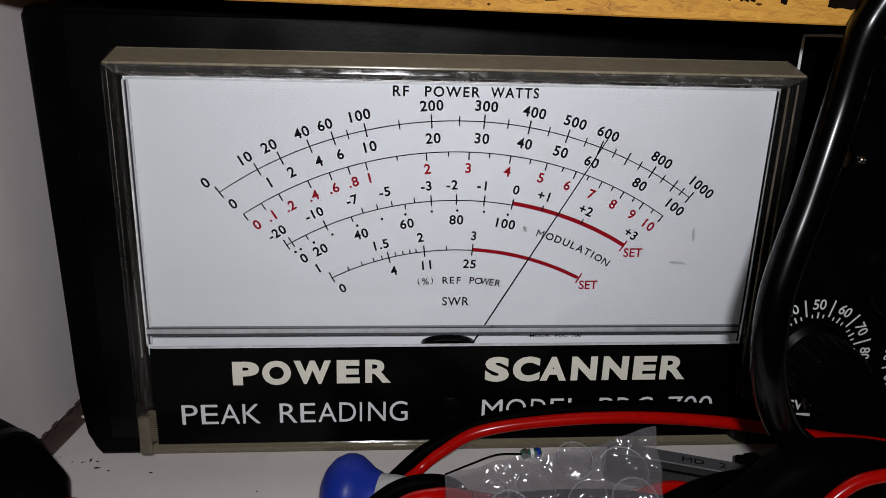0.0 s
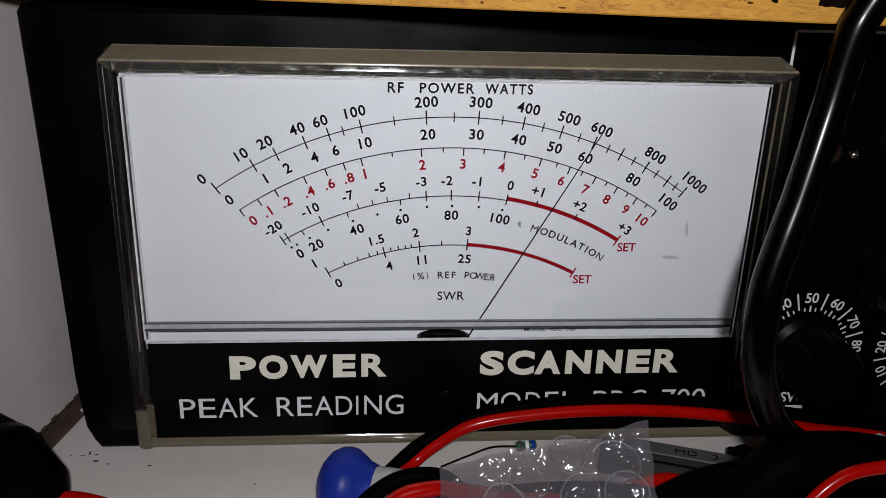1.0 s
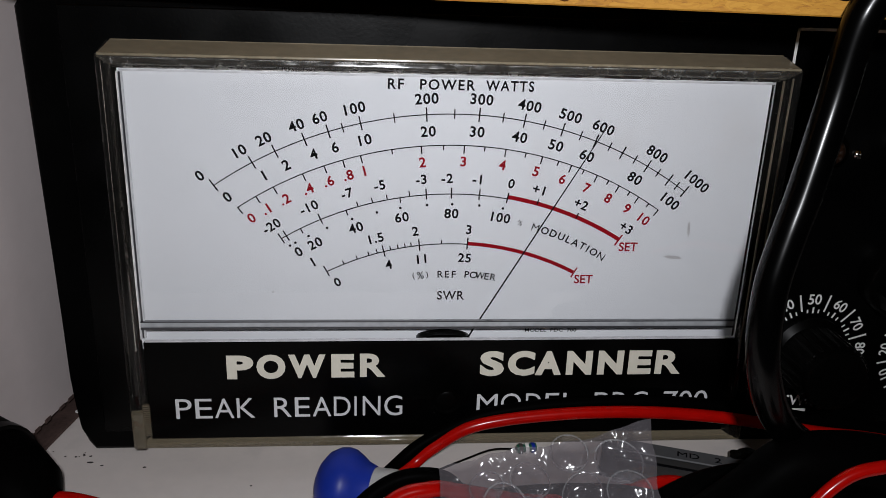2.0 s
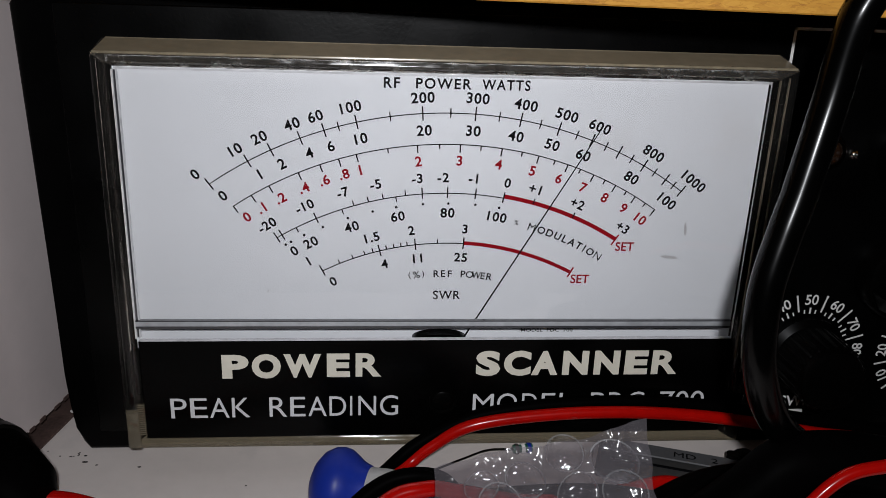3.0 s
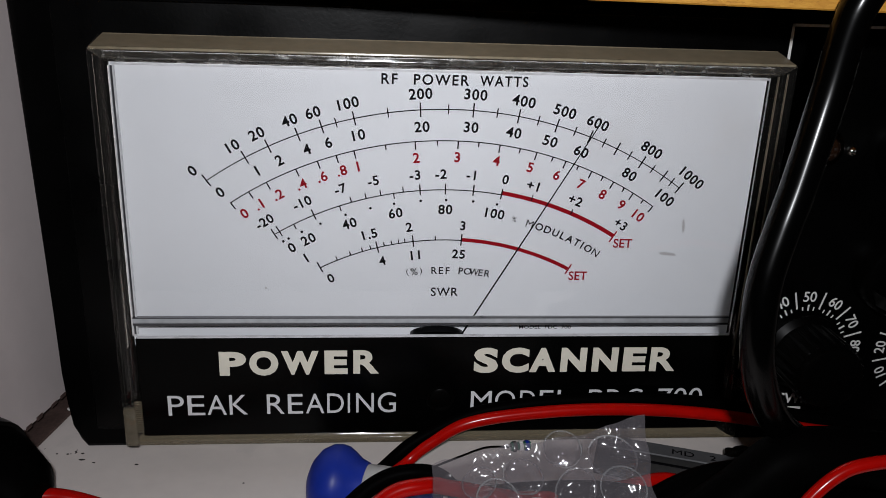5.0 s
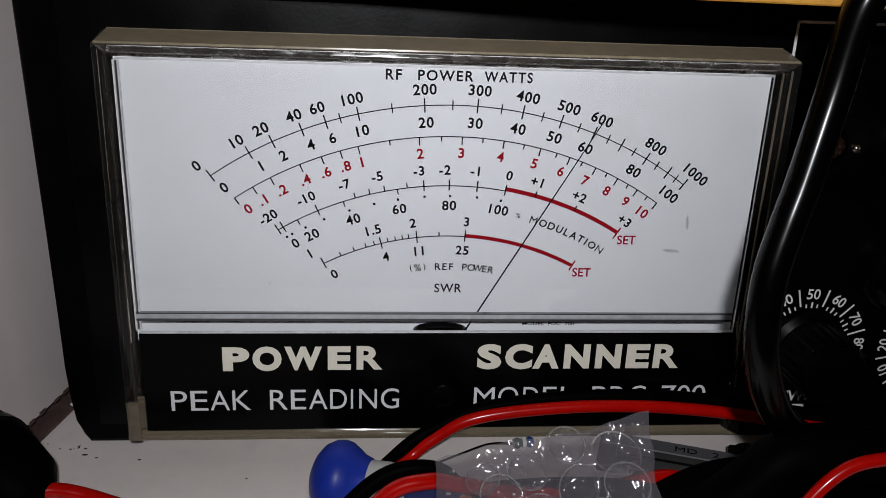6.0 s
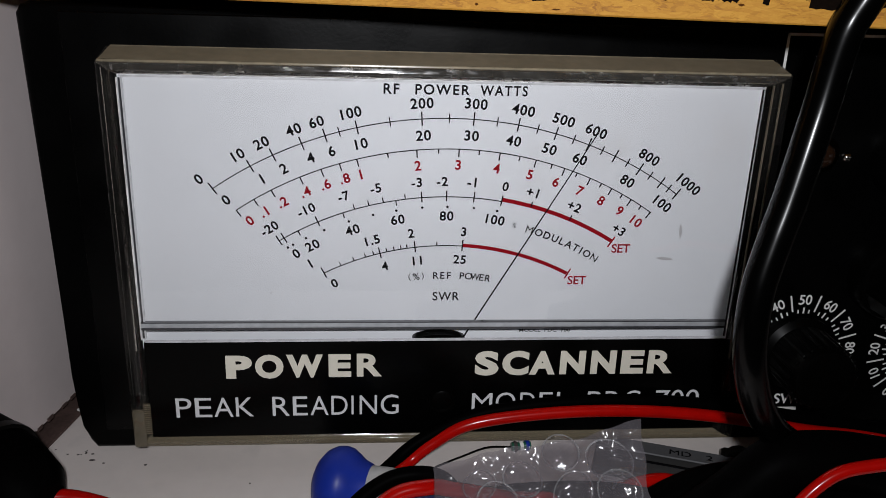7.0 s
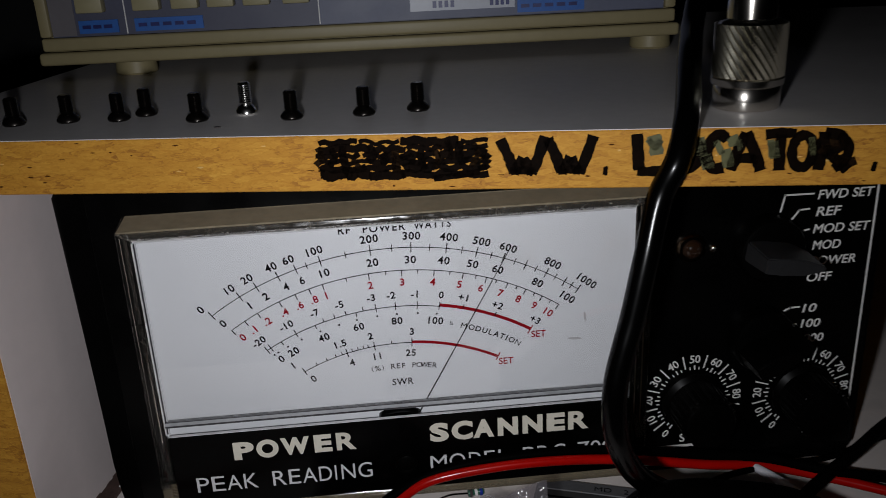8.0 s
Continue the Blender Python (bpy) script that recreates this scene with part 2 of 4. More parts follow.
def box(bm, x0, x1, y0, y1, z0, z1, bevel=0.0, seg=2, turn=None):
    r = bmesh.ops.create_cube(bm, size=1, matrix=Matrix.LocRotScale(((x0 + x1) / 2, (y0 + y1) / 2, (z0 + z1) / 2), None, (x1 - x0, y1 - y0, z1 - z0)))
    vs = r["verts"]
    if bevel:
        es = list({e for v in vs for e in v.link_edges})
        r = bmesh.ops.bevel(bm, geom=es, offset=bevel, segments=seg, profile=0.5, affect="EDGES")
        vs = list({v for f in r["faces"] for v in f.verts} | {v for v in vs if v.is_valid})
    if turn is not None:
        bmesh.ops.transform(bm, matrix=turn, verts=vs)
    return bm


def lathe(bm, profile, m=Matrix(), seg=32, caps=True):
    """Turns (radius, height) pairs about z, then places the result."""
    rings = []
    for r, z in profile:
        if r < 1e-7:
            rings.append([bm.verts.new(m @ Vector((0, 0, z)))])
        else:
            rings.append([bm.verts.new(m @ Vector((r * math.cos(TAU * k / seg), r * math.sin(TAU * k / seg), z))) for k in range(seg)])
    for a, b in zip(rings, rings[1:]):
        for k in range(seg):
            j = (k + 1) % seg
            if len(a) == 1 and len(b) == 1:
                continue
            if len(a) == 1:
                bm.faces.new((a[0], b[k], b[j]))
            elif len(b) == 1:
                bm.faces.new((a[k], a[j], b[0]))
            else:
                bm.faces.new((a[k], a[j], b[j], b[k]))
    for r in (rings[0], rings[-1]):
        if caps and len(r) > 1:
            bm.faces.new(r)
    return bm


def spline(points, steps=10):
    p = [Vector(q) for q in points]
    p = [2 * p[0] - p[1], *p, 2 * p[-1] - p[-2]]
    out = []
    for a, b, c, d in zip(p, p[1:], p[2:], p[3:]):
        for k in range(steps):
            t = k / steps
            out.append(0.5 * (2 * b + (c - a) * t + (2 * a - 5 * b + 4 * c - d) * t * t + (3 * b - a - 3 * c + d) * t ** 3))
    return out + [p[-2]]


def tube(bm, points, r, seg=14, steps=10, ends=None):
    """A round cable along a smooth line; ends: radii at the two ends."""
    line = spline(points, steps)
    rings, side = [], None
    for k, p in enumerate(line):
        way = (line[min(k + 1, len(line) - 1)] - line[max(k - 1, 0)]).normalized()
        side = way.orthogonal() if side is None else side
        side = (side - way * side.dot(way)).normalized()
        up = way.cross(side)
        f = k / (len(line) - 1)
        rad = r if ends is None else ends[0] + (ends[1] - ends[0]) * f
        rings.append([bm.verts.new(p + rad * (side * math.cos(TAU * q / seg) + up * math.sin(TAU * q / seg))) for q in range(seg)])
    for a, b in zip(rings, rings[1:]):
        for q in range(seg):
            bm.faces.new((a[q], a[(q + 1) % seg], b[(q + 1) % seg], b[q]))
    bm.faces.new(rings[0])
    bm.faces.new(rings[-1])
    return bm


def slab(bm, outline, y0, y1):
    """A flat shape given by (x, z) corners, between two depths."""
    a = [bm.verts.new((x, y0, z)) for x, z in outline]
    b = [bm.verts.new((x, y1, z)) for x, z in outline]
    bm.faces.new(a)
    bm.faces.new(b[::-1])
    for k in range(len(a)):
        j = (k + 1) % len(a)
        bm.faces.new((a[k], a[j], b[j], b[k]))
    return bm


def lettering(text, height, width=0.0, bold=0.0, thick=0.00006, slant=0.0, gap=1.0):
    """A bmesh of words in the built-in font, centred, in the x-z plane, facing -y."""
    cu = bpy.data.curves.new("words", "FONT")
    cu.body, cu.size, cu.offset, cu.resolution_u, cu.shear, cu.space_character = text, 1.0, bold, 4, slant, gap
    ob = bpy.data.objects.new("words", cu)
    me = bpy.data.meshes.new_from_object(ob)
    bm = bmesh.new()
    bm.from_mesh(me)
    bpy.data.objects.remove(ob)
    bpy.data.curves.remove(cu)
    bpy.data.meshes.remove(me)
    xs, ys = [v.co.x for v in bm.verts], [v.co.y for v in bm.verts]
    s = height / (max(ys) - min(ys))
    w = width / (max(xs) - min(xs)) if width else s
    cx, cy = (max(xs) + min(xs)) / 2, (max(ys) + min(ys)) / 2
    for f in bm.faces:
        f.smooth = False
    for v in bm.verts:
        v.co = Vector(((v.co.x - cx) * w, 0, (v.co.y - cy) * s))
    r = bmesh.ops.extrude_face_region(bm, geom=bm.faces[:])
    bmesh.ops.translate(bm, vec=(0, -thick, 0), verts=[g for g in r["geom"] if isinstance(g, bmesh.types.BMVert)])
    return bm


def words(name, text, x, y, z, height, mat, parent, width=0.0, bold=0.0, turn=0.0, slant=0.0, gap=1.0):
    bm = lettering(text, height, width, bold, slant=slant, gap=gap)
    bmesh.ops.transform(bm, matrix=Matrix.Translation((x, y, z)) @ Matrix.Rotation(radians(turn), 4, "Y"), verts=bm.verts)
    left = set(bm.verts)
    while left:  # one object a letter
        grow, island = [left.pop()], set()
        while grow:
            v = grow.pop()
            island.add(v)
            for e in v.link_edges:
                o = e.other_vert(v)
                if o in left:
                    left.discard(o)
                    grow.append(o)
        one = bmesh.new()
        made = {v: one.verts.new(v.co) for v in island}
        for f in {f for v in island for f in v.link_faces}:
            one.faces.new([made[v] for v in f.verts])
        part(name, one, mat, parent, smooth=False)
    bm.free()


# ---------------------------------------------------------------- setting
FLOOR = -0.003
SHELF = Matrix.Translation((0, -0.0324, 0)) @ Matrix.Rotation(radians(-11.1), 4, "Z")   # the shelf's own square frame
SHELF_LOW, SHELF_TOP = 0.1222, 0.1379


def setting():
    bm = box(bmesh.new(), -0.62, 0.62, -0.13, 0.42, FLOOR - 0.018, FLOOR, 0.001)
    worktop = tagged(part("worktop", bm, TOP), "white melamine worktop with specks of dirt", "worktop", kind="structure")
    for k, (x, y, rx, ry) in enumerate(((-0.0930, -0.0040, 0.0006, 0.0003), (-0.0815, -0.0052, 0.0007, 0.0004), (-0.104, 0.0005, 0.0004, 0.0003),
                                        (-0.052, -0.0145, 0.0004, 0.0003), (-0.108, 0.003, 0.0003, 0.0002), (-0.0965, -0.0025, 0.0012, 0.0005))):
        bm = lathe(bmesh.new(), [(0, 0.0002), (1, 0.0001), (1, 0)], Matrix.Translation((x, y, FLOOR)) @ Matrix.Diagonal((rx * 0.72, ry * 0.72, 1, 1)), 9)
        part("dirt_speck", bm, DIRT, worktop)
    grit = random.Random(4)
    for k in range(10):
        x, y, r = -0.0995 + grit.gauss(0, 0.0014), 0.0012 + grit.gauss(0, 0.0008), grit.uniform(0.00010, 0.00030)
        bm = lathe(bmesh.new(), [(0, 0.0002), (1, 0.0001), (1, 0)], Matrix.Translation((x, y, FLOOR)) @ Matrix.Diagonal((r * 1.4, r, 1, 1)), 7)
        part("dirt_speck", bm, DIRT, worktop)
    # upright white side of the shelving, raw chipboard on its front edge
    side = thing("wall_west", SHELF, "white upright shelf side with raw chipboard front edge", "wall", kind="structure")
    part("white_face", box(bmesh.new(), -0.1350, -0.1187, -0.0095, 0.34, FLOOR + 0.0045, SHELF_LOW), WHITE, side)
    part("front_edge", box(bmesh.new(), -0.1350, -0.1189, -0.0105, -0.0096, FLOOR, SHELF_LOW), CHIP, side, "raw chipboard edge")
    part("foot_gap", box(bmesh.new(), -0.1300, -0.1152, -0.007, 0.30, FLOOR - 0.001, FLOOR + 0.0008), GAP, side, "dark brown raw strip along the foot")
    for k in range(11):
        v = -0.004 + 0.0052 * k + random.uniform(-0.0022, 0.0022)
        w = random.uniform(0.0004, 0.0030)
        part("chipped_edge", box(bmesh.new(), -0.1189, -0.1184, v, v + w, FLOOR + 0.004, FLOOR + 0.0047 + random.uniform(0, 0.0005)), GAP, side)
    bm = lathe(bmesh.new(), [(0, 0.0005), (0.0011, 0.0004), (0.0012, 0)], Matrix.Translation((-0.1156, 0.0335, FLOOR + 0.0008)) @ Matrix.Diagonal((1.2, 0.6, 1, 1)), 9)
    part("white_fleck", bm, MARK, side, "white fleck")
    # the shelf board above the meter
    board = thing("shelf_board", SHELF, "chipboard shelf with grey top, marker writing on its raw front edge", "shelf", kind="structure")
    part("core", box(bmesh.new(), -0.160, 0.30, 0.0, 0.285, SHELF_LOW, SHELF_TOP - 0.0002, 0.0003, 1), CHIP, board, "raw yellow-brown chipboard")
    part("top_sheet", box(bmesh.new(), -0.160, 0.30, 0.0002, 0.285, SHELF_TOP - 0.0002, SHELF_TOP), GREY_TOP, board, "grey melamine top")
    for k in range(85):
        u, z = random.uniform(-0.14, 0.14), random.uniform(SHELF_LOW + 0.0008, SHELF_TOP - 0.001)
        a, h = random.uniform(0.0003, 0.0011), random.uniform(0.0001, 0.00028)
        bm = slab(bmesh.new(), [(u - a, z), (u - a * 0.4, z + h), (u + a * 0.6, z + h * 0.8), (u + a, z - h * 0.2), (u, z - h)], -0.00015, 0.0002)
        part("wood_chip", bm, random.choice((BROWN_CHIP, BROWN_CHIP, BROWN_CHIP, PALE_CHIP, CHIP)), board, smooth=False)
    marker_writing(board)
    # plain room round it all
    for name, dims in (("wall_north", (-1.0, 1.0, 0.62, 0.66, -0.4, 1.4)), ("wall_south", (-1.0, 1.0, -1.04, -1.0, -0.4, 1.4)),
                       ("wall_east", (1.0, 1.04, -1.0, 0.66, -0.4, 1.4)), ("wall_far_west", (-1.04, -1.0, -1.0, 0.66, -0.4, 1.4)),
                       ("ceiling", (-1.04, 1.04, -1.04, 0.66, 1.4, 1.44)), ("floor", (-1.04, 1.04, -1.04, 0.66, -0.44, -0.4))):
        tagged(part(name, box(bmesh.new(), *dims), ROOM), "plain dim room surface", "wall", kind="structure")


def stroke(points, width, parent, mat=MARKER):
    """One pull of a felt marker on the board's front edge."""
    line = spline([(u, 0, z) for u, z in points], 5)
    bm = bmesh.new()
    left, right = [], []
    for k, p in enumerate(line):
        way = (line[min(k + 1, len(line) - 1)] - line[max(k - 1, 0)]).normalized()
        across = Vector((-way.z, 0, way.x)) * width * 0.70 * random.uniform(0.86, 1.10)
        left.append((p + across))
        right.append((p - across))
    a = [bm.verts.new((q.x, -0.00022, q.z)) for q in left]
    b = [bm.verts.new((q.x, -0.00022, q.z)) for q in right]
    for k in range(len(a) - 1):
        bm.faces.new((a[k], a[k + 1], b[k + 1], b[k]))
    r = bmesh.ops.extrude_face_region(bm, geom=bm.faces[:])
    bmesh.ops.translate(bm, vec=(0, 0.00012 + random.uniform(0, 0.00005), 0), verts=[g for g in r["geom"] if isinstance(g, bmesh.types.BMVert)])
    return part("marker_stroke", bm, mat, parent, smooth=False)


def marker_writing(board):
    # crossed-out word
    for row in range(6):
        z = 0.1268 + 0.00178 * row
        u = -0.0200 + random.uniform(0, 0.0015)
        while u < 0.0255:  # broken pulls, so that the board shows through here and there
            e = min(u + random.uniform(0.006, 0.016), 0.0268)
            stroke([(u + (e - u) * k / 7, z + random.uniform(-0.0006, 0.0006)) for k in range(8)], random.uniform(0.0008, 0.0020), board)
            u = e + random.uniform(-0.0012, 0.0012)
    for k in range(13):
        u = -0.0190 + 0.0035 * k
        a = 0.1360 + random.uniform(-0.004, 0.0004)
        stroke([(u, a), (u + random.uniform(-0.001, 0.0014), (a + 0.1290) / 2), (u + random.uniform(-0.0010, 0.0012), 0.1270 + random.uniform(-0.0002, 0.004))],
               random.uniform(0.0010, 0.0017), board, MARKER if k % 3 else MARKER_THIN)
    stroke([(0.012, 0.1255), (0.018, 0.1262), (0.0245, 0.1272)], 0.0013, board)
    for u in (0.0300, 0.0424):
        stroke([(u, 0.1358), (u + 0.0022, 0.131), (u + 0.0036, 0.1268)], 0.0021, board)
        stroke([(u + 0.0036, 0.1266), (u + 0.0050, 0.1292), (u + 0.0060, 0.1308)], 0.0020, board)
        stroke([(u + 0.0060, 0.1306), (u + 0.0072, 0.1284), (u + 0.0082, 0.1266)], 0.0020, board)
        stroke([(u + 0.0082, 0.1264), (u + 0.0100, 0.131), (u + 0.0118, 0.1364)], 0.0021, board)
        stroke([(u + 0.0026, 0.1272), (u + 0.006, 0.1275), (u + 0.0086, 0.1270)], 0.0017, board)
    stroke([(0.0568, 0.1270), (0.0580, 0.1269)], 0.0017, board)
    stroke([(0.0652, 0.1366), (0.0656, 0.132), (0.0660, 0.1270)], 0.0022, board)
    stroke([(0.0656, 0.1268), (0.0690, 0.1266), (0.0728, 0.1271)], 0.0019, board)
    for c, r in ((0.0782, 0.0030), (0.1066, 0.0026)):
        stroke([(c + r * math.cos(TAU * k / 9), 0.1313 + 0.0042 * math.sin(TAU * k / 9)) for k in range(10)], 0.0019, board)
    stroke([(0.0878, 0.1346), (0.0858, 0.1362), (0.0836, 0.1338), (0.0832, 0.1300), (0.0846, 0.1272), (0.0874, 0.1274)], 0.0020, board)
    stroke([(0.0892, 0.1266), (0.0906, 0.1316), (0.0924, 0.1364)], 0.0021, board)
    stroke([(0.0924, 0.1364), (0.0950, 0.1310), (0.0966, 0.1264)], 0.0021, board)
    stroke([(0.0902, 0.1296), (0.0930, 0.1298), (0.0958, 0.1292)], 0.0018, board)
    stroke([(0.0972, 0.1358), (0.1008, 0.1362), (0.1046, 0.1360)], 0.0018, board)
    stroke([(0.1010, 0.1360), (0.1011, 0.131), (0.1012, 0.1264)], 0.0021, board)
    stroke([(0.1108, 0.1264), (0.1112, 0.131), (0.1116, 0.1362)], 0.0022, board)
    stroke([(0.1116, 0.1360), (0.1156, 0.1352), (0.1160, 0.1326), (0.1120, 0.1312)], 0.0020, board)
    stroke([(0.1122, 0.1312), (0.1150, 0.1290), (0.1180, 0.1262)], 0.0021, board)
    stroke([(0.1150, 0.1355), (0.1176, 0.1330), (0.1172, 0.1290), (0.1146, 0.1266)], 0.0017, board)
    stroke([(0.1238, 0.1272), (0.1250, 0.1270)], 0.0018, board)
    for pts in ([(0.0680, 0.1352), (0.0700, 0.1330), (0.0712, 0.1350)], [(0.0850, 0.1345), (0.0868, 0.1310)], [(0.0905, 0.1345), (0.0915, 0.132)], [(0.0985, 0.1345), (0.0992, 0.130)], [(0.1085, 0.1350), (0.1092, 0.1300)]):
        stroke(pts, 0.0012, board, GREEN_INK)
    for u, a, b, w in ((0.0694, 0.1362, 0.1310, 0.0026), (0.0806, 0.1352, 0.1306, 0.0022), (0.0826, 0.1308, 0.1270, 0.0022), (0.0876, 0.1322, 0.1274, 0.0020), (0.0888, 0.1356, 0.1330, 0.0022), (0.0990, 0.1340, 0.1296, 0.0018)):
        stroke([(u, a), (u + 0.0006, (a + b) / 2), (u + 0.0010, b)], w, board, GREEN_INK)
    for u, z in ((0.1128, 0.1340), (0.1140, 0.1300), (0.1098, 0.1326), (0.1164, 0.1292)):
        stroke([(u, z), (u + 0.0016, z - 0.0010), (u + 0.0034, z - 0.0004)], 0.0017, board, MARKER_THIN)


setting()


# ---------------------------------------------------------------- the power meter
METER = thing("power_meter", Matrix.Translation((0.0, 0.0, 0.0)), "black enamelled radio power meter with large white dial", "meter")


def rounded(x0, x1, z0, z1, radii, n=8):
    """Corners of a rounded rectangle; radii from the lower left, anticlockwise."""
    out = []
    for (x, z, sx, sz, a0), r in zip(((x0, z0, 1, 1, 180), (x1, z0, -1, 1, 270), (x1, z1, -1, -1, 0), (x0, z1, 1, -1, 90)), radii):
        for k in range(n + 1):
            a = radians(a0 + 90 * k / n)
            out.append((x + sx * r + r * math.cos(a), z + sz * r + r * math.sin(a)))
    return out


def meter_case():
    bm = slab(bmesh.new(), [(-0.0995, 0.1188), (-0.1022, 0.1180), (-0.1034, 0.1160), (-0.1012, 0.0200), (-0.1006, 0.0110), (-0.0998, 0.0040), (-0.0985, -0.0005), (-0.0968, FLOOR)] + rounded(-0.1012, 0.1655, FLOOR, 0.1188, (0.004, 0.0055, 0.004, 0.004))[9:27], 0.0036, 0.125)
    rim = [e for e in bm.edges if all(v.co.y < 0.004 for v in e.verts)]
    bmesh.ops.bevel(bm, geom=rim, offset=0.0012, segments=3, profile=0.5, affect="EDGES")
    part("case", bm, CASE, METER, "black enamelled metal case")
    part("front_panel", box(bmesh.new(), -0.0935, 0.1640, 0.0029, 0.0040, 0.0030, 0.1168, 0.0003, 1), PANEL, METER)


def meter_window():
    # bezel bars, mitred, with a stepped and sloping section
    bars = thing_part("window_bezel")
    x0, x1, z0, z1 = -0.0832, 0.0830, 0.0040, 0.1068
    i0, i1, j0, j1 = -0.0786, 0.0768, 0.0074, 0.1038
    back, front = 0.0029, -0.0076
    fl = 0.0022  # spread of the outer walls towards the panel

    def bar(name, o1, o2, n1, n2, mat, label=""):
        """A bar between outer corners o1, o2 and inner corners n1, n2."""
        bm = bmesh.new()
        ring = []
        for o, n in ((o1, n1), (o2, n2)):
            o, n = Vector(o), Vector(n)
            spread = Vector((0, fl if o.y > 0.05 else -0.0004))
            q = [(*(o + spread), back), (*o, front + 0.0008), (*(o + (n - o) * 0.06), front + 0.0004), (*(o + (n - o) * 0.40), front + 0.0001), (*(o + (n - o) * 0.62), front), (*(o + (n - o) * 0.72), front + 0.0007),
                 (*n, front + 0.0012), (*(n + (o - n) * 0.62), back)]
            ring.append([bm.verts.new((x, y, z)) for x, z, y in q])
        a, b = ring
        for k in range(len(a)):
            j = (k + 1) % len(a)
            bm.faces.new((a[k], a[j], b[j], b[k]))
        bm.faces.new(a)
        bm.faces.new(b[::-1])
        bmesh.ops.bevel(bm, geom=bm.edges[:], offset=0.00022, segments=2, profile=0.5, affect="EDGES")
        rail = part(name, bm, mat, bars, label)
        rail.visible_shadow = False
        return rail

    bar("top_rail", (x0, z1), (x1, z1), (i0, j1), (i1, j1), RIM)
    bar("left_rail", (x0, z1), (x0, z0), (i0, j1), (i0, j0), RIM_SIDE)
    bar("right_rail", (x1, z1), (x1, z0), (i1, j1), (i1, j0), RIM_SIDE)
    # lower rail: shade from the wires is in its darker tint
    bar("bottom_rail", (x0, z0), (x1, z0), (i0, j0), (i1, j0), RIM_LOW, "clear acrylic lower edge, shade put into its tint")
    bm = bmesh.new()
    low = [(x0 + 0.0006, front + 0.0012, z1 + 0.0001), (x1 - 0.0006, front + 0.0012, z1 + 0.0001), (x1 - 0.0012, back, z1 + fl), (x0 + 0.0012, back, z1 + fl)]
    a = [bm.verts.new(p) for p in low]
    b = [bm.verts.new(Vector(p) + Vector((0, 0, 0.0003))) for p in low]
    bm.faces.new(a)
    bm.faces.new(b[::-1])
    for k in range(4):
        bm.faces.new((a[k], a[(k + 1) % 4], b[(k + 1) % 4], b[k]))
    part("top_face", bm, RIM_TOP, bars, "dusty amber-grey top face", smooth=False)
    for name, y, z, inset in (("front_lip", front + 0.0011, z1 + 0.0001, 0.0006), ("back_lip", back - 0.0003, z1 + fl - 0.0001, 0.0012)):
        part(name, tube(bmesh.new(), [(x0 + inset, y, z), (0.0, y, z + 0.00004), (x1 - inset, y, z)], 0.00042, 10, 12), LIP, bars, "rounded shiny acrylic edge").visible_shadow = False
    # edges round the opening: glints of the clear acrylic, painted as pale and brown strips
    t = 0.0005
    for nm, d in (("edge_glint", (i0 + 0.0002, i1, j1 - 0.0006, j1 - 0.0006 + t)), ("edge_glint", (i0 - 0.0005, i0 - 0.0005 + t, 0.0356, j1 - 0.0007)),
                  ("edge_glint", (i0 + 0.0006, i0 + 0.0006 + t * 0.8, 0.0360, j1 - 0.0007)), ("edge_glint", (i1 + 0.0012, i1 + 0.0012 + t * 0.6, 0.030, j1 + 0.0006)),
                  ("edge_glint", (i1 + 0.0034, i1 + 0.0034 + t * 0.6, 0.026, j1 + 0.0012))):
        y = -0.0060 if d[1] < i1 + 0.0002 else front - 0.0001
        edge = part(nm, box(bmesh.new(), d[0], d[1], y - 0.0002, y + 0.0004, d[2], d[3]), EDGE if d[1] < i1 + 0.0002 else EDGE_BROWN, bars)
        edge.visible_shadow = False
    # dark line beside the glints, painted as a strip
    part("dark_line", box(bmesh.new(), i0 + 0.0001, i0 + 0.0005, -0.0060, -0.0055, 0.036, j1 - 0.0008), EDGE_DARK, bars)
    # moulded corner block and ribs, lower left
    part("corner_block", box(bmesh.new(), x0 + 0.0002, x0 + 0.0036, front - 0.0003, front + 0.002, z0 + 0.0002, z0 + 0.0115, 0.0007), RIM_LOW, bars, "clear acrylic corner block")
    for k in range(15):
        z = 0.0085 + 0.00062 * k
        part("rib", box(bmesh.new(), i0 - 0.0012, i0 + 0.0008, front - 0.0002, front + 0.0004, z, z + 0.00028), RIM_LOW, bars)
    # ridge across the window above the label, its sheen and dark outlines painted in
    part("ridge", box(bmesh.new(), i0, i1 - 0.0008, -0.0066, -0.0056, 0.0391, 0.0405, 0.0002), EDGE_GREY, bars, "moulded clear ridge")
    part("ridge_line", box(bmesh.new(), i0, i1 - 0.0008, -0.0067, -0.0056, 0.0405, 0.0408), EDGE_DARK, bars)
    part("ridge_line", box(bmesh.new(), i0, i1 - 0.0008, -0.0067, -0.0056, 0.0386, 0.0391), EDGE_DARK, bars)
    pane = part("pane", box(bmesh.new(), i0 + 0.0002, i1 - 0.0002, -0.0066, -0.0062, 0.0412, j1 - 0.0004), PANE, bars, "clear window pane")
    pane.visible_shadow = False


def thing_part(name):
    """An empty group point for a part with pieces of its own."""
    ob = new(name)
    ob.empty_display_size = 0.005
    ob.parent = METER
    return ob


ARC_Z = -0.0105  # centre of the scales, below the dial


def polar(angle, radius):
    return radius * math.sin(radians(angle)), ARC_Z + radius * math.cos(radians(angle))


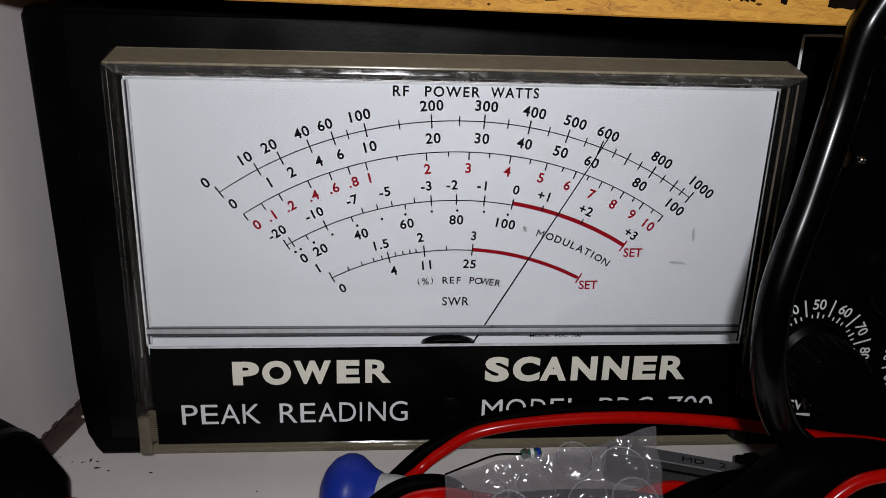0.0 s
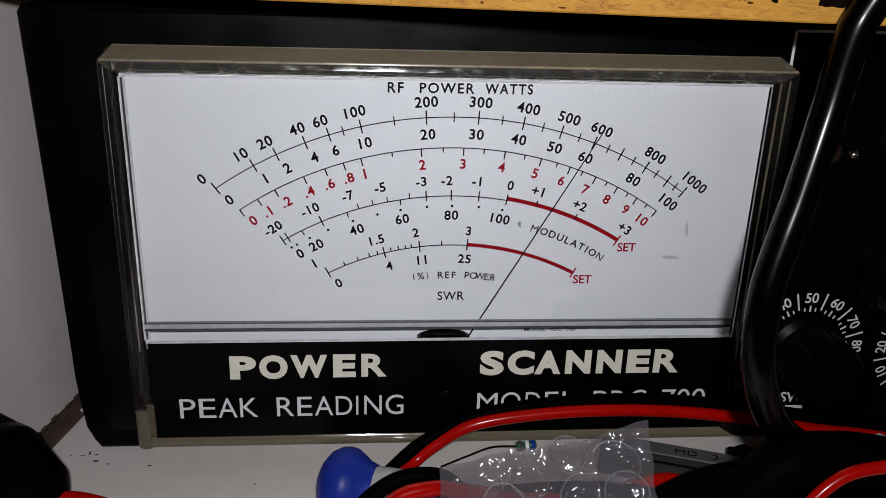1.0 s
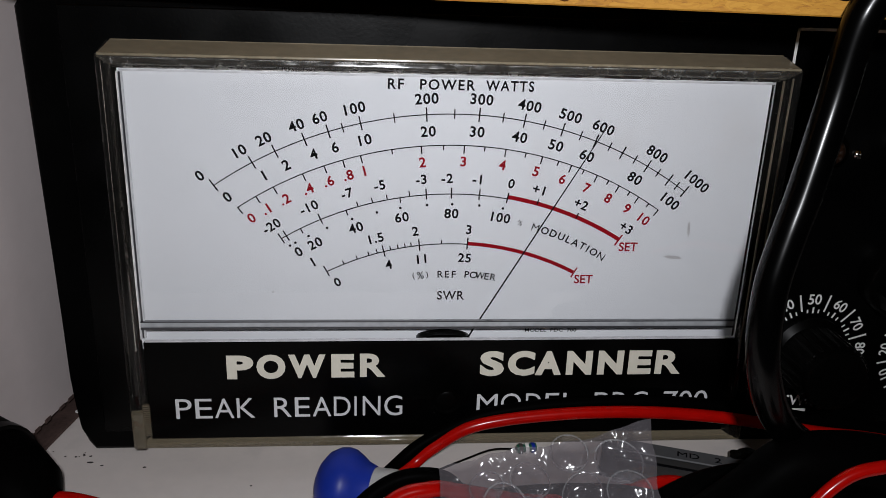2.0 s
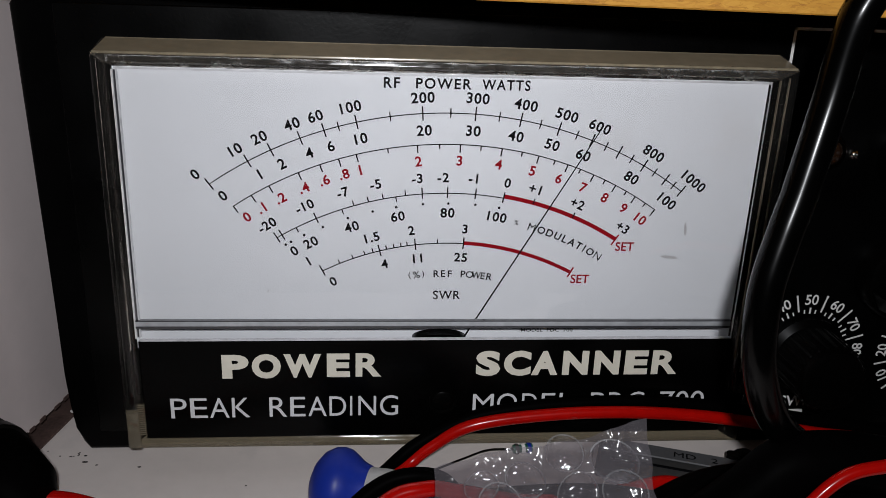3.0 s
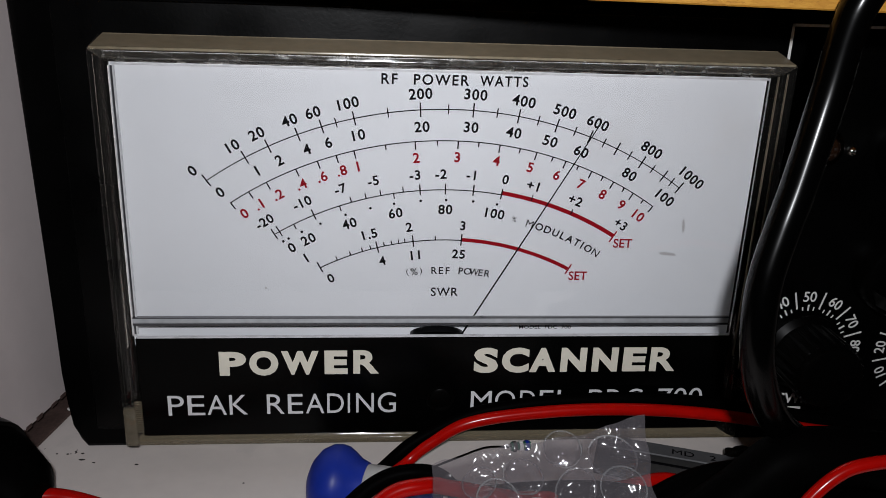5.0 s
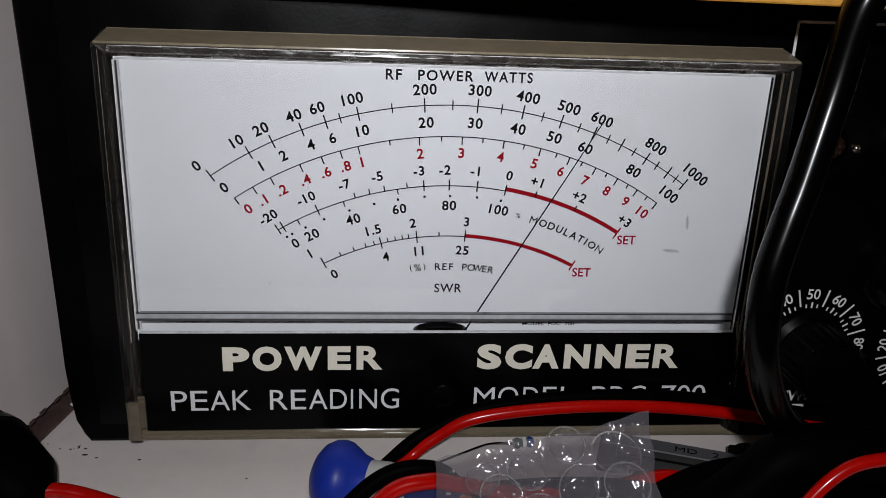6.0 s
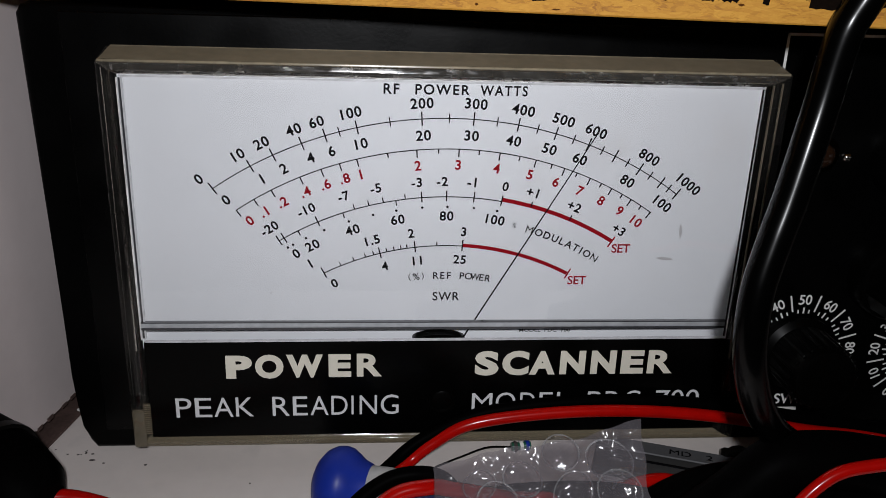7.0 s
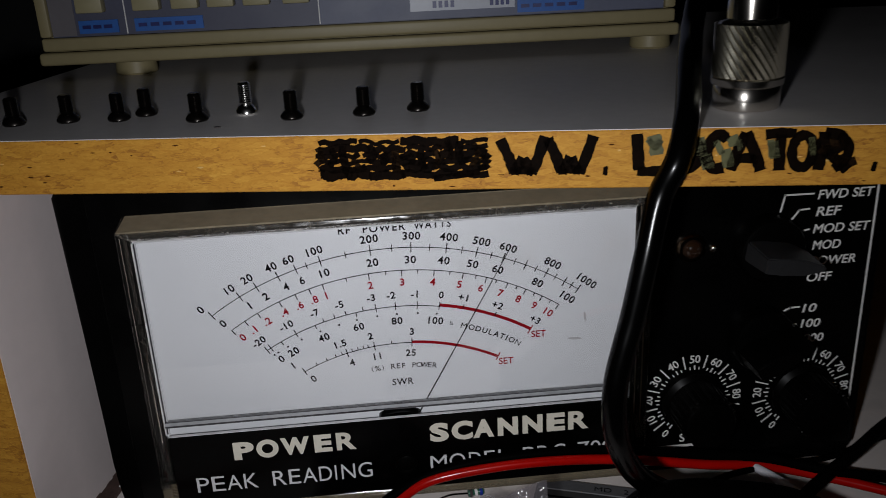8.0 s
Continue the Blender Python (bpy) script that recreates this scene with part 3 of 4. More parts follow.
def arc(bm, a0, a1, r, width, y=-0.0001):
    n = max(8, int(abs(a1 - a0) * 1.6))
    up, low = [], []
    for k in range(n + 1):
        a = a0 + (a1 - a0) * k / n
        up.append(polar(a, r + width / 2))
        low.append(polar(a, r - width / 2))
    return slab(bm, up + low[::-1], y, 0.0)


def tick(bm, a, r0, r1, width, y=-0.00014):
    (xa, za), (xb, zb) = polar(a, r0), polar(a, r1)
    dx, dz = math.cos(radians(a)) * width / 2, -math.sin(radians(a)) * width / 2
    return slab(bm, [(xa - dx, za - dz), (xa + dx, za + dz), (xb + dx, zb + dz), (xb - dx, zb - dz)], y, 0.0)


def meter_dial():
    dial = part("dial_plate", box(bmesh.new(), -0.0804, 0.0790, 0.0, 0.0020, 0.0300, 0.1052), DIAL, METER, "white printed dial card")

    def ink(name, bm, mat=INK):
        return part(name, bm, mat, dial, smooth=False)

    def numerals(items, r, h, mat=INK, bold=0.024, wide=1.0):
        for text, a in items:
            x, z = polar(a, r)
            bm = lettering(text, h, 0, bold, gap=1.12)
            bmesh.ops.transform(bm, matrix=Matrix.Translation((x, -0.00002, z)) @ Matrix.Rotation(radians(a), 4, "Y") @ Matrix.Diagonal((wide, 1, 1, 1)), verts=bm.verts)
            part("numeral", bm, mat, dial, smooth=False)

    # watts scale
    ink("scale_arc", arc(bmesh.new(), -35.0, 35.3, 0.1040, 0.00024))
    long1 = (-35.0, -28.8, -25.3, -21.0, -17.6, -13.1, -4.1, 3.1, 9.4, 14.9, 19.9, 24.2, 28.4, 32.3, 35.3)
    short1 = (-15.6, -8.5, -0.3, 6.4, 12.2, 17.6, 22.1, 26.3, 30.3, 33.8)
    for a in long1:
        ink("tick", tick(bmesh.new(), a, 0.1023, 0.1058, 0.00034))
    for a in short1:
        ink("tick", tick(bmesh.new(), a, 0.1028, 0.1052, 0.00030))
    numerals(zip(("0", "10", "20", "40", "60", "100", "200", "300", "400", "500", "600", "800", "1000"),
                 (-35.7, -29.4, -25.9, -21.3, -18.1, -13.4, -4.0, 3.2, 9.6, 15.3, 20.1, 28.6, 35.8)), 0.1079, 0.0027)
    numerals(zip(("0", "1", "2", "4", "6", "10", "20", "30", "40", "50", "60", "80", "100"),
                 (-34.5, -28.3, -24.8, -20.6, -17.4, -13.0, -4.0, 3.0, 9.2, 14.7, 19.6, 27.8, 34.6)), 0.0998, 0.0027)
    # red-figured scale
    ink("scale_arc", arc(bmesh.new(), -34.2, 33.9, 0.0962, 0.00024))
    for k, a in enumerate((-34.2, -31.0, -28.0, -23.2, -19.8, -16.9, -14.2, -9.5, -5.1, -1.8, 1.3, 4.4, 7.6, 10.7, 13.3, 15.9, 18.0, 20.1, 22.4, 24.4, 26.3, 28.3, 30.0, 32.0, 33.9)):
        small = k in (7, 9, 11, 13, 15, 17, 19, 21, 23)
        ink("tick", tick(bmesh.new(), a, 0.0950 if small else 0.0942, 0.0963, 0.00032))
    numerals(zip(("0", ".1", ".2", ".4", ".6", ".8", "1", "2", "3", "4", "5", "6", "7", "8", "9", "10"),
                 (-33.5, -30.8, -27.4, -23.4, -20.0, -16.8, -14.2, -5.1, 1.3, 7.5, 13.0, 17.5, 21.8, 25.8, 29.5, 33.0)), 0.0921, 0.0026, RED_INK)
    # modulation scale
    ink("scale_arc", arc(bmesh.new(), -31.4, 9.5, 0.0836, 0.00024))
    ink("red_band", arc(bmesh.new(), 9.6, 31.6, 0.0841, 0.00105, -0.00012), RED_INK)
    for a in (-31.4, -30.4):
        ink("tick", tick(bmesh.new(), a, 0.0822, 0.0852, 0.00032))
    for a in (-23.7, -4.8, -0.4, 4.5, 9.5):
        ink("tick", tick(bmesh.new(), a, 0.0824, 0.0852, 0.00034))
    for a in (-16.8, -14.2, -11.6, -7.7):
        ink("tick", tick(bmesh.new(), a, 0.0835, 0.0850, 0.00030))
    for a in (-27.6, -19.0, -9.4):
        ink("tick", tick(bmesh.new(), a, 0.0822, 0.0837, 0.00030))
    for a in (14.9, 22.5):
        ink("tick", tick(bmesh.new(), a, 0.0838, 0.0853, 0.00030, -0.0002))
    ink("tick", tick(bmesh.new(), 31.6, 0.0822, 0.0856, 0.00034, -0.0002), RED_INK)
    numerals(zip(("-20", "-10", "-7", "-5", "-3", "-2", "-1", "0", "+1", "+2", "+3"),
                 (-31.6, -24.6, -17.9, -12.4, -5.5, -1.2, 3.8, 9.6, 14.4, 22.2, 31.4)), 0.0877, 0.0025)
    numerals(zip(("0", "20", "40", "60", "80", "100"), (-30.1, -26.6, -18.4, -9.6, -0.3, 9.1)), 0.0784, 0.0026)
    numerals((("%", 13.0),), 0.0780, 0.0013, bold=0.0)
    at = 15.1
    for letter in "MODULATION":
        wide = {"M": 2.1, "I": 0.95, "T": 1.5, "L": 1.4, "O": 1.85}.get(letter, 1.7)
        numerals(((letter, at + wide / 2),), 0.0778, 0.0020, bold=0.0 if letter in "MN" else 0.018)
        at += wide
    for a in (-30.8, -29.7, -27.0, -23.3, -18.5, -13.9, -9.6, -4.8, -0.2, 4.7, 9.1):
        x, z = polar(a, 0.0809)
        ink("dot", slab(bmesh.new(), [(x + 0.00034 * math.cos(TAU * k / 10), z + 0.00034 * math.sin(TAU * k / 10)) for k in range(10)], -0.0001, 0.0))
    # standing-wave scale
    ink("scale_arc", arc(bmesh.new(), -27.3, 3.3, 0.0702, 0.00024))
    ink("red_band", arc(bmesh.new(), 3.4, 27.6, 0.0704, 0.00095, -0.00012), RED_INK)
    for a in (-27.3, -14.5, -6.9, 3.3):
        ink("tick", tick(bmesh.new(), a, 0.0688, 0.0719, 0.00034))
    for a in (-23.3, -20.3, -17.7, -15.9, -13.0, -11.4, -9.9, -8.6, -2.2):
        ink("tick", tick(bmesh.new(), a, 0.0701, 0.0713, 0.00030))
    ink("tick", tick(bmesh.new(), 27.8, 0.0689, 0.0720, 0.00034, -0.0002), RED_INK)
    numerals(zip(("1", "1.5", "2", "3"), (-28.8, -15.3, -7.4, 3.3)), 0.0742, 0.0025)
    numerals(zip(("0", "4", "11", "25"), (-26.4, -14.2, -6.7, 3.0)), 0.0664, 0.0025)
    # words
    for text, x, w in (("RF", -0.0151, 0.0039), ("POWER", -0.0025, 0.0135), ("WATTS", 0.0128, 0.0119)):
        words("letter", text, x, -0.00002, 0.1006, 0.0026, INK, dial, w, 0.020, gap=1.22)
    words("letter", "SET", 0.0468, -0.00002, 0.0591, 0.0025, RED_INK, dial, 0.0050, 0.016)
    words("letter", "SET", 0.0356, -0.00002, 0.0499, 0.0025, RED_INK, dial, 0.0050, 0.016)
    for k, letter in enumerate("(%) REF POWER"):
        if letter != " ":
            a = -9.2 + 1.66 * k
            numerals(((letter, a * 0.98),), 0.0617 + 0.00004 * abs(k - 6), 0.0019 if k > 2 else 0.0020, bold=0.012 if k > 2 else 0.010, wide=0.84 if letter == "W" else 1.0)
    words("letter", "SWR", 0.0002, -0.00002, 0.0452, 0.0025, INK, dial, 0.0072, 0.014, gap=1.12)
    words("letter", "MODEL  PDC  700", 0.0279, -0.00002, 0.0350, 0.0010, INK, dial, 0.0142, 0.004)
    # scuffs on the card
    for x, z, w, h, turn in ((0.0626, 0.0640, 0.0004, 0.0022, -8), (0.0592, 0.0562, 0.0026, 0.0005, 8), (-0.0462, 0.0462, 0.0003, 0.0003, 0)):
        bm = slab(bmesh.new(), [(-w, -h * 0.3), (-w * 0.3, -h), (w, -h * 0.2), (w * 0.6, h), (-w * 0.5, h * 0.7)], -0.00008, 0)
        bmesh.ops.transform(bm, matrix=Matrix.Translation((x, 0, z)) @ Matrix.Rotation(radians(turn), 4, "Y"), verts=bm.verts)
        ink("scuff", bm, FAINT)
    # pointer and the dark hump that hides its pivot
    pivot = Vector((0.0004, -0.0020, 0.0255))
    a = radians(29.3)
    d = Vector((math.sin(a), 0, math.cos(a)))
    bm = tube(bmesh.new(), [pivot, pivot + d * 0.04, pivot + d * 0.0755], 0.0002, 8, 4, (0.00024, 0.00013))
    part("pointer", bm, INK, METER, "thin black needle")
    hump = [(-0.0015 + 0.0072 * math.cos(math.pi * k / 16), 0.0335 + 0.0022 * math.sin(math.pi * k / 16)) for k in range(17)]
    part("pivot_cover", slab(bmesh.new(), hump, -0.0042, -0.0006), LABEL, METER)


def meter_label():
    tilt = Matrix.Rotation(radians(-0.15), 4, "Y")
    lab = part("name_plate", box(bmesh.new(), -0.0780, 0.0768, -0.0078, -0.0064, 0.0076, 0.0357, 0.0002, 1, tilt), LABEL, METER, "glossy black name plate")
    part("plate_edge", box(bmesh.new(), -0.0776, 0.0764, -0.0076, -0.0066, 0.0357, 0.0360, turn=tilt), EDGE, lab)

    def spaced(text, spans, start, pitch, z, rise, height, mat, bold):
        """Letters set one by one: spans are the left and right edges, in steps of the pitch."""
        for letter, (a, e) in zip(text, spans):
            x = start + pitch * (a + e) / 2
            bm = lettering(letter, height * (0.16 if letter == "-" else 1.04 if letter in "OSCG0" else 1.0), pitch * (e - a), min(bold, 0.034) if letter == "R" else bold)
            bmesh.ops.transform(bm, matrix=Matrix.Translation((x, -0.0079, z + rise * (x - start))), verts=bm.verts)
            part("letter", bm, mat, lab, smooth=False)

    spaced("POWER", ((0, 47), (52, 103), (108, 174), (184, 225), (235, 281)), -0.0577, 0.0001452, 0.0284, 0.010, 0.0068, CREAM_INK, 0.053)
    spaced("SCANNER", ((0, 42), (48, 95), (96, 142), (150, 195), (205, 250), (259, 300), (307, 353)), 0.0079, 0.0001545, 0.0290, 0.002, 0.0071, CREAM_INK, 0.053)
    spaced("PEAKREADING", ((0, 28), (34, 64), (68, 102), (107, 139), (173, 204), (210, 237), (242, 275), (280, 310), (317, 321), (332, 364), (371, 404)), -0.0713, 0.000146, 0.0164, 0.007, 0.0058, GREY_INK, -0.002)
    spaced("MODELPDC-700", ((0, 36), (42, 77), (85, 112), (119, 143), (150, 174), (205, 230), (237, 262), (271, 300), (308, 319), (328, 354), (356, 380), (383, 408)), 0.0076, 0.0001561, 0.0171, 0.006, 0.0056, GREY_INK, -0.002)
    m = Matrix.Translation((-0.0006, -0.0078, 0.0178)) @ Matrix.Rotation(radians(90), 4, "X")
    part("zero_screw", lathe(bmesh.new(), [(0, 0.0004), (0.0022, 0.0004), (0.0028, 0.0001), (0.0032, 0.0006), (0.0036, 0.0006), (0.0038, 0)], m), KNOB, lab, "black zero-adjust screw")


def panel_print():
    pan = METER
    y = 0.0029

    def line(pts, w=0.0006):
        bm = bmesh.new()
        for (xa, za), (xb, zb) in zip(pts, pts[1:]):
            d = Vector((xb - xa, zb - za)).normalized() * (w / 2)
            slab(bm, [(xa - d.x - d.y, za - d.y + d.x), (xb + d.x - d.y, zb + d.y + d.x), (xb + d.x + d.y, zb + d.y - d.x), (xa - d.x + d.y, za - d.y - d.x)], y - 0.00012, y + 0.0001)
        return part("printed_line", bm, MARK, pan, smooth=False)

    line([(0.0850, 0.0075), (0.0850, 0.1158)], 0.0007)
    line([(0.0850, 0.1158), (0.1618, 0.1158)], 0.0007)
    line([(0.1618, 0.1158), (0.1618, 0.0215)], 0.0007)
    line([(0.0850, 0.0075), (0.1060, 0.0075)], 0.0010)
    line([(0.1288, 0.0954), (0.1299, 0.1010), (0.1396, 0.1009)])
    line([(0.1331, 0.0925), (0.1353, 0.0955), (0.1386, 0.0957)])
    line([(0.1370, 0.0880), (0.1392, 0.0884)])
    line([(0.1338, 0.0589), (0.1358, 0.0598), (0.1389, 0.0599)])
    line([(0.1372, 0.0533), (0.1384, 0.0533)])
    for text, x0, x1, z in (("FWD SET", 0.1412, 0.1606, 0.1004), ("REF", 0.1412, 0.1500, 0.0945), ("MOD SET", 0.1408, 0.1608, 0.0884), ("MOD", 0.1412, 0.1512, 0.0825),
                            ("POWER", 0.1412, 0.1572, 0.0768), ("OFF", 0.1405, 0.1495, 0.0708), ("10", 0.1402, 0.1454, 0.0592), ("100", 0.1402, 0.1474, 0.0533), ("1000", 0.1398, 0.1492, 0.0475)):
        words("letter", text, (x0 + x1) / 2, y, z, 0.0033, MARK, pan, x1 - x0, 0.016, 0, 0.15)
    words("letter", "SWR", 0.1040, y, 0.0108, 0.0034, MARK, pan, 0.0098, 0.016)
    for cx, cz in ((0.1030, 0.0265), (0.1430, 0.0262)):
        for k in range(11):
            a = radians(-145 + 29 * k)
            bm = lettering(str(10 * k), 0.0031, 0, 0.014)
            bmesh.ops.transform(bm, matrix=Matrix.Translation((cx + 0.0162 * math.sin(a), y, cz + 0.0162 * math.cos(a))) @ Matrix.Rotation(a, 4, "Y") @ Matrix.Diagonal((0.95, 1, 1, 1)), verts=bm.verts)
            part("dial_figure", bm, MARK, pan, smooth=False)
            for da, r0, r1, w in ((0, 0.0120, 0.0138, 0.0005), (14.5, 0.0128, 0.0180, 0.0005), (7.2, 0.0121, 0.0132, 0.0004), (21.7, 0.0121, 0.0132, 0.0004)):
                if k == 10 and da:
                    continue
                q = a + radians(da)
                s, c = math.sin(q), math.cos(q)
                pts = [(cx + r0 * s - w / 2 * c, cz + r0 * c + w / 2 * s), (cx + r0 * s + w / 2 * c, cz + r0 * c - w / 2 * s), (cx + r1 * s + w / 2 * c, cz + r1 * c - w / 2 * s), (cx + r1 * s - w / 2 * c, cz + r1 * c + w / 2 * s)]
                part("dial_mark", slab(bmesh.new(), pts, y - 0.0001, y + 0.0001), MARK, pan, smooth=False)


FRONT = Matrix.Rotation(radians(90), 4, "X")  # turns a lathe's axis to face the viewer


def meter_knobs():
    for cx, cz in ((0.1030, 0.0265), (0.1430, 0.0262)):
        m = Matrix.Translation((cx, 0.0029, cz)) @ FRONT
        knob = part("rotary_knob", lathe(bmesh.new(), [(0.0112, 0), (0.0112, 0.0022), (0.0102, 0.0030), (0.0094, 0.0036), (0.0090, 0.0165), (0.0084, 0.0178), (0.0072, 0.0182), (0, 0.0180)], m, 40), KNOB, METER, "ribbed black knob")
        for k in range(24):
            a = TAU * k / 24
            bm = box(bmesh.new(), -0.0005, 0.0005, -0.0004, 0.0006, 0.0040, 0.0164, 0.0002, 1)
            bmesh.ops.transform(bm, matrix=m @ Matrix.Rotation(a, 4, "Z") @ Matrix.Translation((0, 0.0091, 0)), verts=bm.verts)
            part("flute", bm, KNOB, knob)
    for cx, cz, turn in ((0.1245, 0.0840, 97), (0.1250, 0.0504, 62)):
        m = Matrix.Translation((cx, 0.0029, cz)) @ FRONT @ Matrix.Rotation(radians(-turn), 4, "Z")
        base = part("pointer_knob", lathe(bmesh.new(), [(0.0112, 0), (0.0112, 0.0060), (0.0106, 0.0070), (0.0094, 0.0074), (0, 0.0076)], m, 36), KNOB, METER, "black pointer knob")
        bm = bmesh.new()
        out = [(-0.0034, -0.0098), (0.0034, -0.0098), (0.0038, -0.004), (0.0036, 0.004), (0.0010, 0.0112), (-0.0010, 0.0112), (-0.0036, 0.004), (-0.0038, -0.004)]
        a = [bm.verts.new((x, yy, 0.0070)) for x, yy in out]
        b = [bm.verts.new((x * 0.74, yy * 0.94, 0.0215)) for x, yy in out]
        bm.faces.new(a)
        bm.faces.new(b)
        for k in range(len(a)):
            j = (k + 1) % len(a)
            bm.faces.new((a[k], a[j], b[j], b[k]))
        bmesh.ops.bevel(bm, geom=bm.edges[:], offset=0.0005, segments=2, affect="EDGES")
        bmesh.ops.transform(bm, matrix=m, verts=bm.verts)
        # upper grip is greyer: the light on it is painted into its colour
        part("grip", bm, KNOB_GREY if turn == 97 else KNOB, base)
    m = Matrix.Translation((0.0988, 0.0029, 0.0850)) @ FRONT
    led = part("pilot_lamp", lathe(bmesh.new(), [(0.0050, 0), (0.0050, 0.0012), (0.0044, 0.0020), (0.0034, 0.0020), (0.0034, 0.0010)], m), BRONZE, METER, "small bronze-rimmed pilot lamp, unlit")
    part("lens", lathe(bmesh.new(), [(0.0034, 0.0010), (0.0033, 0.0022), (0.0026, 0.0034), (0.0014, 0.0041), (0, 0.0043)], m, 24), AMBER, led, "dark amber lens")
    for x, z in ((0.1066, 0.0842), (0.1580, 0.0120)):
        m = Matrix.Translation((x, 0.0029, z)) @ FRONT
        part("panel_screw", lathe(bmesh.new(), [(0.0014, 0), (0.0014, 0.0004), (0.0012, 0.0008), (0.0008, 0.0011), (0.0004, 0.0013), (0, 0.0013)], m, 18), NICKEL, METER)


meter_case()
meter_window()
meter_dial()
meter_label()
panel_print()
meter_knobs()


# ---------------------------------------------------------------- on the shelf
def standing_bolts():
    def build(mat):
        b = thing("standing_bolt", Matrix(), "small dark machine bolt standing on its head on the shelf", "bolt", "bolts along the shelf")
        part("head", lathe(bmesh.new(), [(0, 0), (0.0030, 0), (0.0034, 0.0005), (0.0033, 0.0012), (0.0024, 0.0022), (0.0016, 0.0027), (0, 0.0028)], Matrix(), 24), mat, b)
        prof = [(0.0015, 0.0024)]
        for k in range(9):
            prof += [(0.0021, 0.0032 + 0.00056 * k), (0.0018, 0.0035 + 0.00056 * k)]
        prof += [(0.0015, 0.0083), (0, 0.0083)]
        part("thread", lathe(bmesh.new(), prof, Matrix(), 18), mat, b)
        return b

    dark, bright = build(DARK_METAL), build(STEEL)
    bright["label"] = "bright steel machine bolt standing on its head"
    spots = ((-0.1183, 0.0214, 1.0), (-0.1026, 0.0246, 0.95), (-0.0867, 0.0254, 1.05), (-0.0810, 0.0322, 0.98), (-0.0607, 0.0221, 1.0),
             (-0.0319, 0.0224, 1.0), (-0.0110, 0.0257, 1.02), (0.0044, 0.0306, 1.0))
    for k, (u, v, s) in enumerate(spots):
        m = SHELF @ Matrix.Translation((u, v, SHELF_TOP)) @ Matrix.Rotation(0.7 * k, 4, "Z")
        if k == 0:
            dark.matrix_basis = m
        else:
            copy_thing(dark, m)
    bright.matrix_basis = SHELF @ Matrix.Translation((-0.0483, 0.0305, SHELF_TOP)) @ Matrix.Diagonal((0.95, 0.95, 1.18, 1))
    m = SHELF @ Matrix.Translation((-0.0510, 0.0122, SHELF_TOP))
    tagged(part("wood_crumb", lathe(bmesh.new(), [(0, 0.0003), (0.0010, 0.0002), (0.0010, 0)], m @ Matrix.Diagonal((1, 0.4, 1, 1)), 8), DIRT), "tiny dark crumb lying on the shelf", "crumb")


def plug():
    m = Matrix.Translation((0.1002, -0.0270, SHELF_TOP))
    p = thing("coax_plug", m, "nickel-plated coaxial cable plug with knurled sleeve, standing upright", "plug")
    part("front_collar", lathe(bmesh.new(), [(0.0060, 0), (0.0088, 0.0003), (0.0090, 0.0010), (0.0090, 0.0062), (0.0086, 0.0068), (0.0060, 0.0068)], seg=40), NICKEL, p)
    part("ring", lathe(bmesh.new(), [(0.0060, 0.0066), (0.0096, 0.0068), (0.0097, 0.0085), (0.0090, 0.0090)], seg=40), NICKEL, p)
    # diamond knurl
    bm = bmesh.new()
    n, rows = 60, 20
    ring = []
    for j in range(rows + 1):
        z = 0.0090 + 0.0140 * j / rows
        ring.append([bm.verts.new(((0.0091 + (0.0005 if (k + j) % 2 else 0)) * math.cos(TAU * (k + 0.5 * j) / n), (0.0091 + (0.0005 if (k + j) % 2 else 0)) * math.sin(TAU * (k + 0.5 * j) / n), z)) for k in range(n)])
    for a, b in zip(ring, ring[1:]):
        for k in range(n):
            bm.faces.new((a[k], a[(k + 1) % n], b[(k + 1) % n], b[k]))
    bm.faces.new(ring[0])
    bm.faces.new(ring[-1])
    part("knurled_sleeve", bm, KNURL, p, "knurled nickel sleeve", smooth=False)
    part("rear_barrel", lathe(bmesh.new(), [(0.0088, 0.0230), (0.0082, 0.0237), (0.0066, 0.0243), (0.0064, 0.0440), (0.0056, 0.0450), (0, 0.0450)], seg=36), NICKEL, p)
    part("cable_tail", tube(bmesh.new(), [(0, 0, 0.0445), (0.002, 0.004, 0.062), (0.010, 0.016, 0.085), (0.03, 0.05, 0.11)], 0.0045), RUBBER, p, "black coaxial cable")


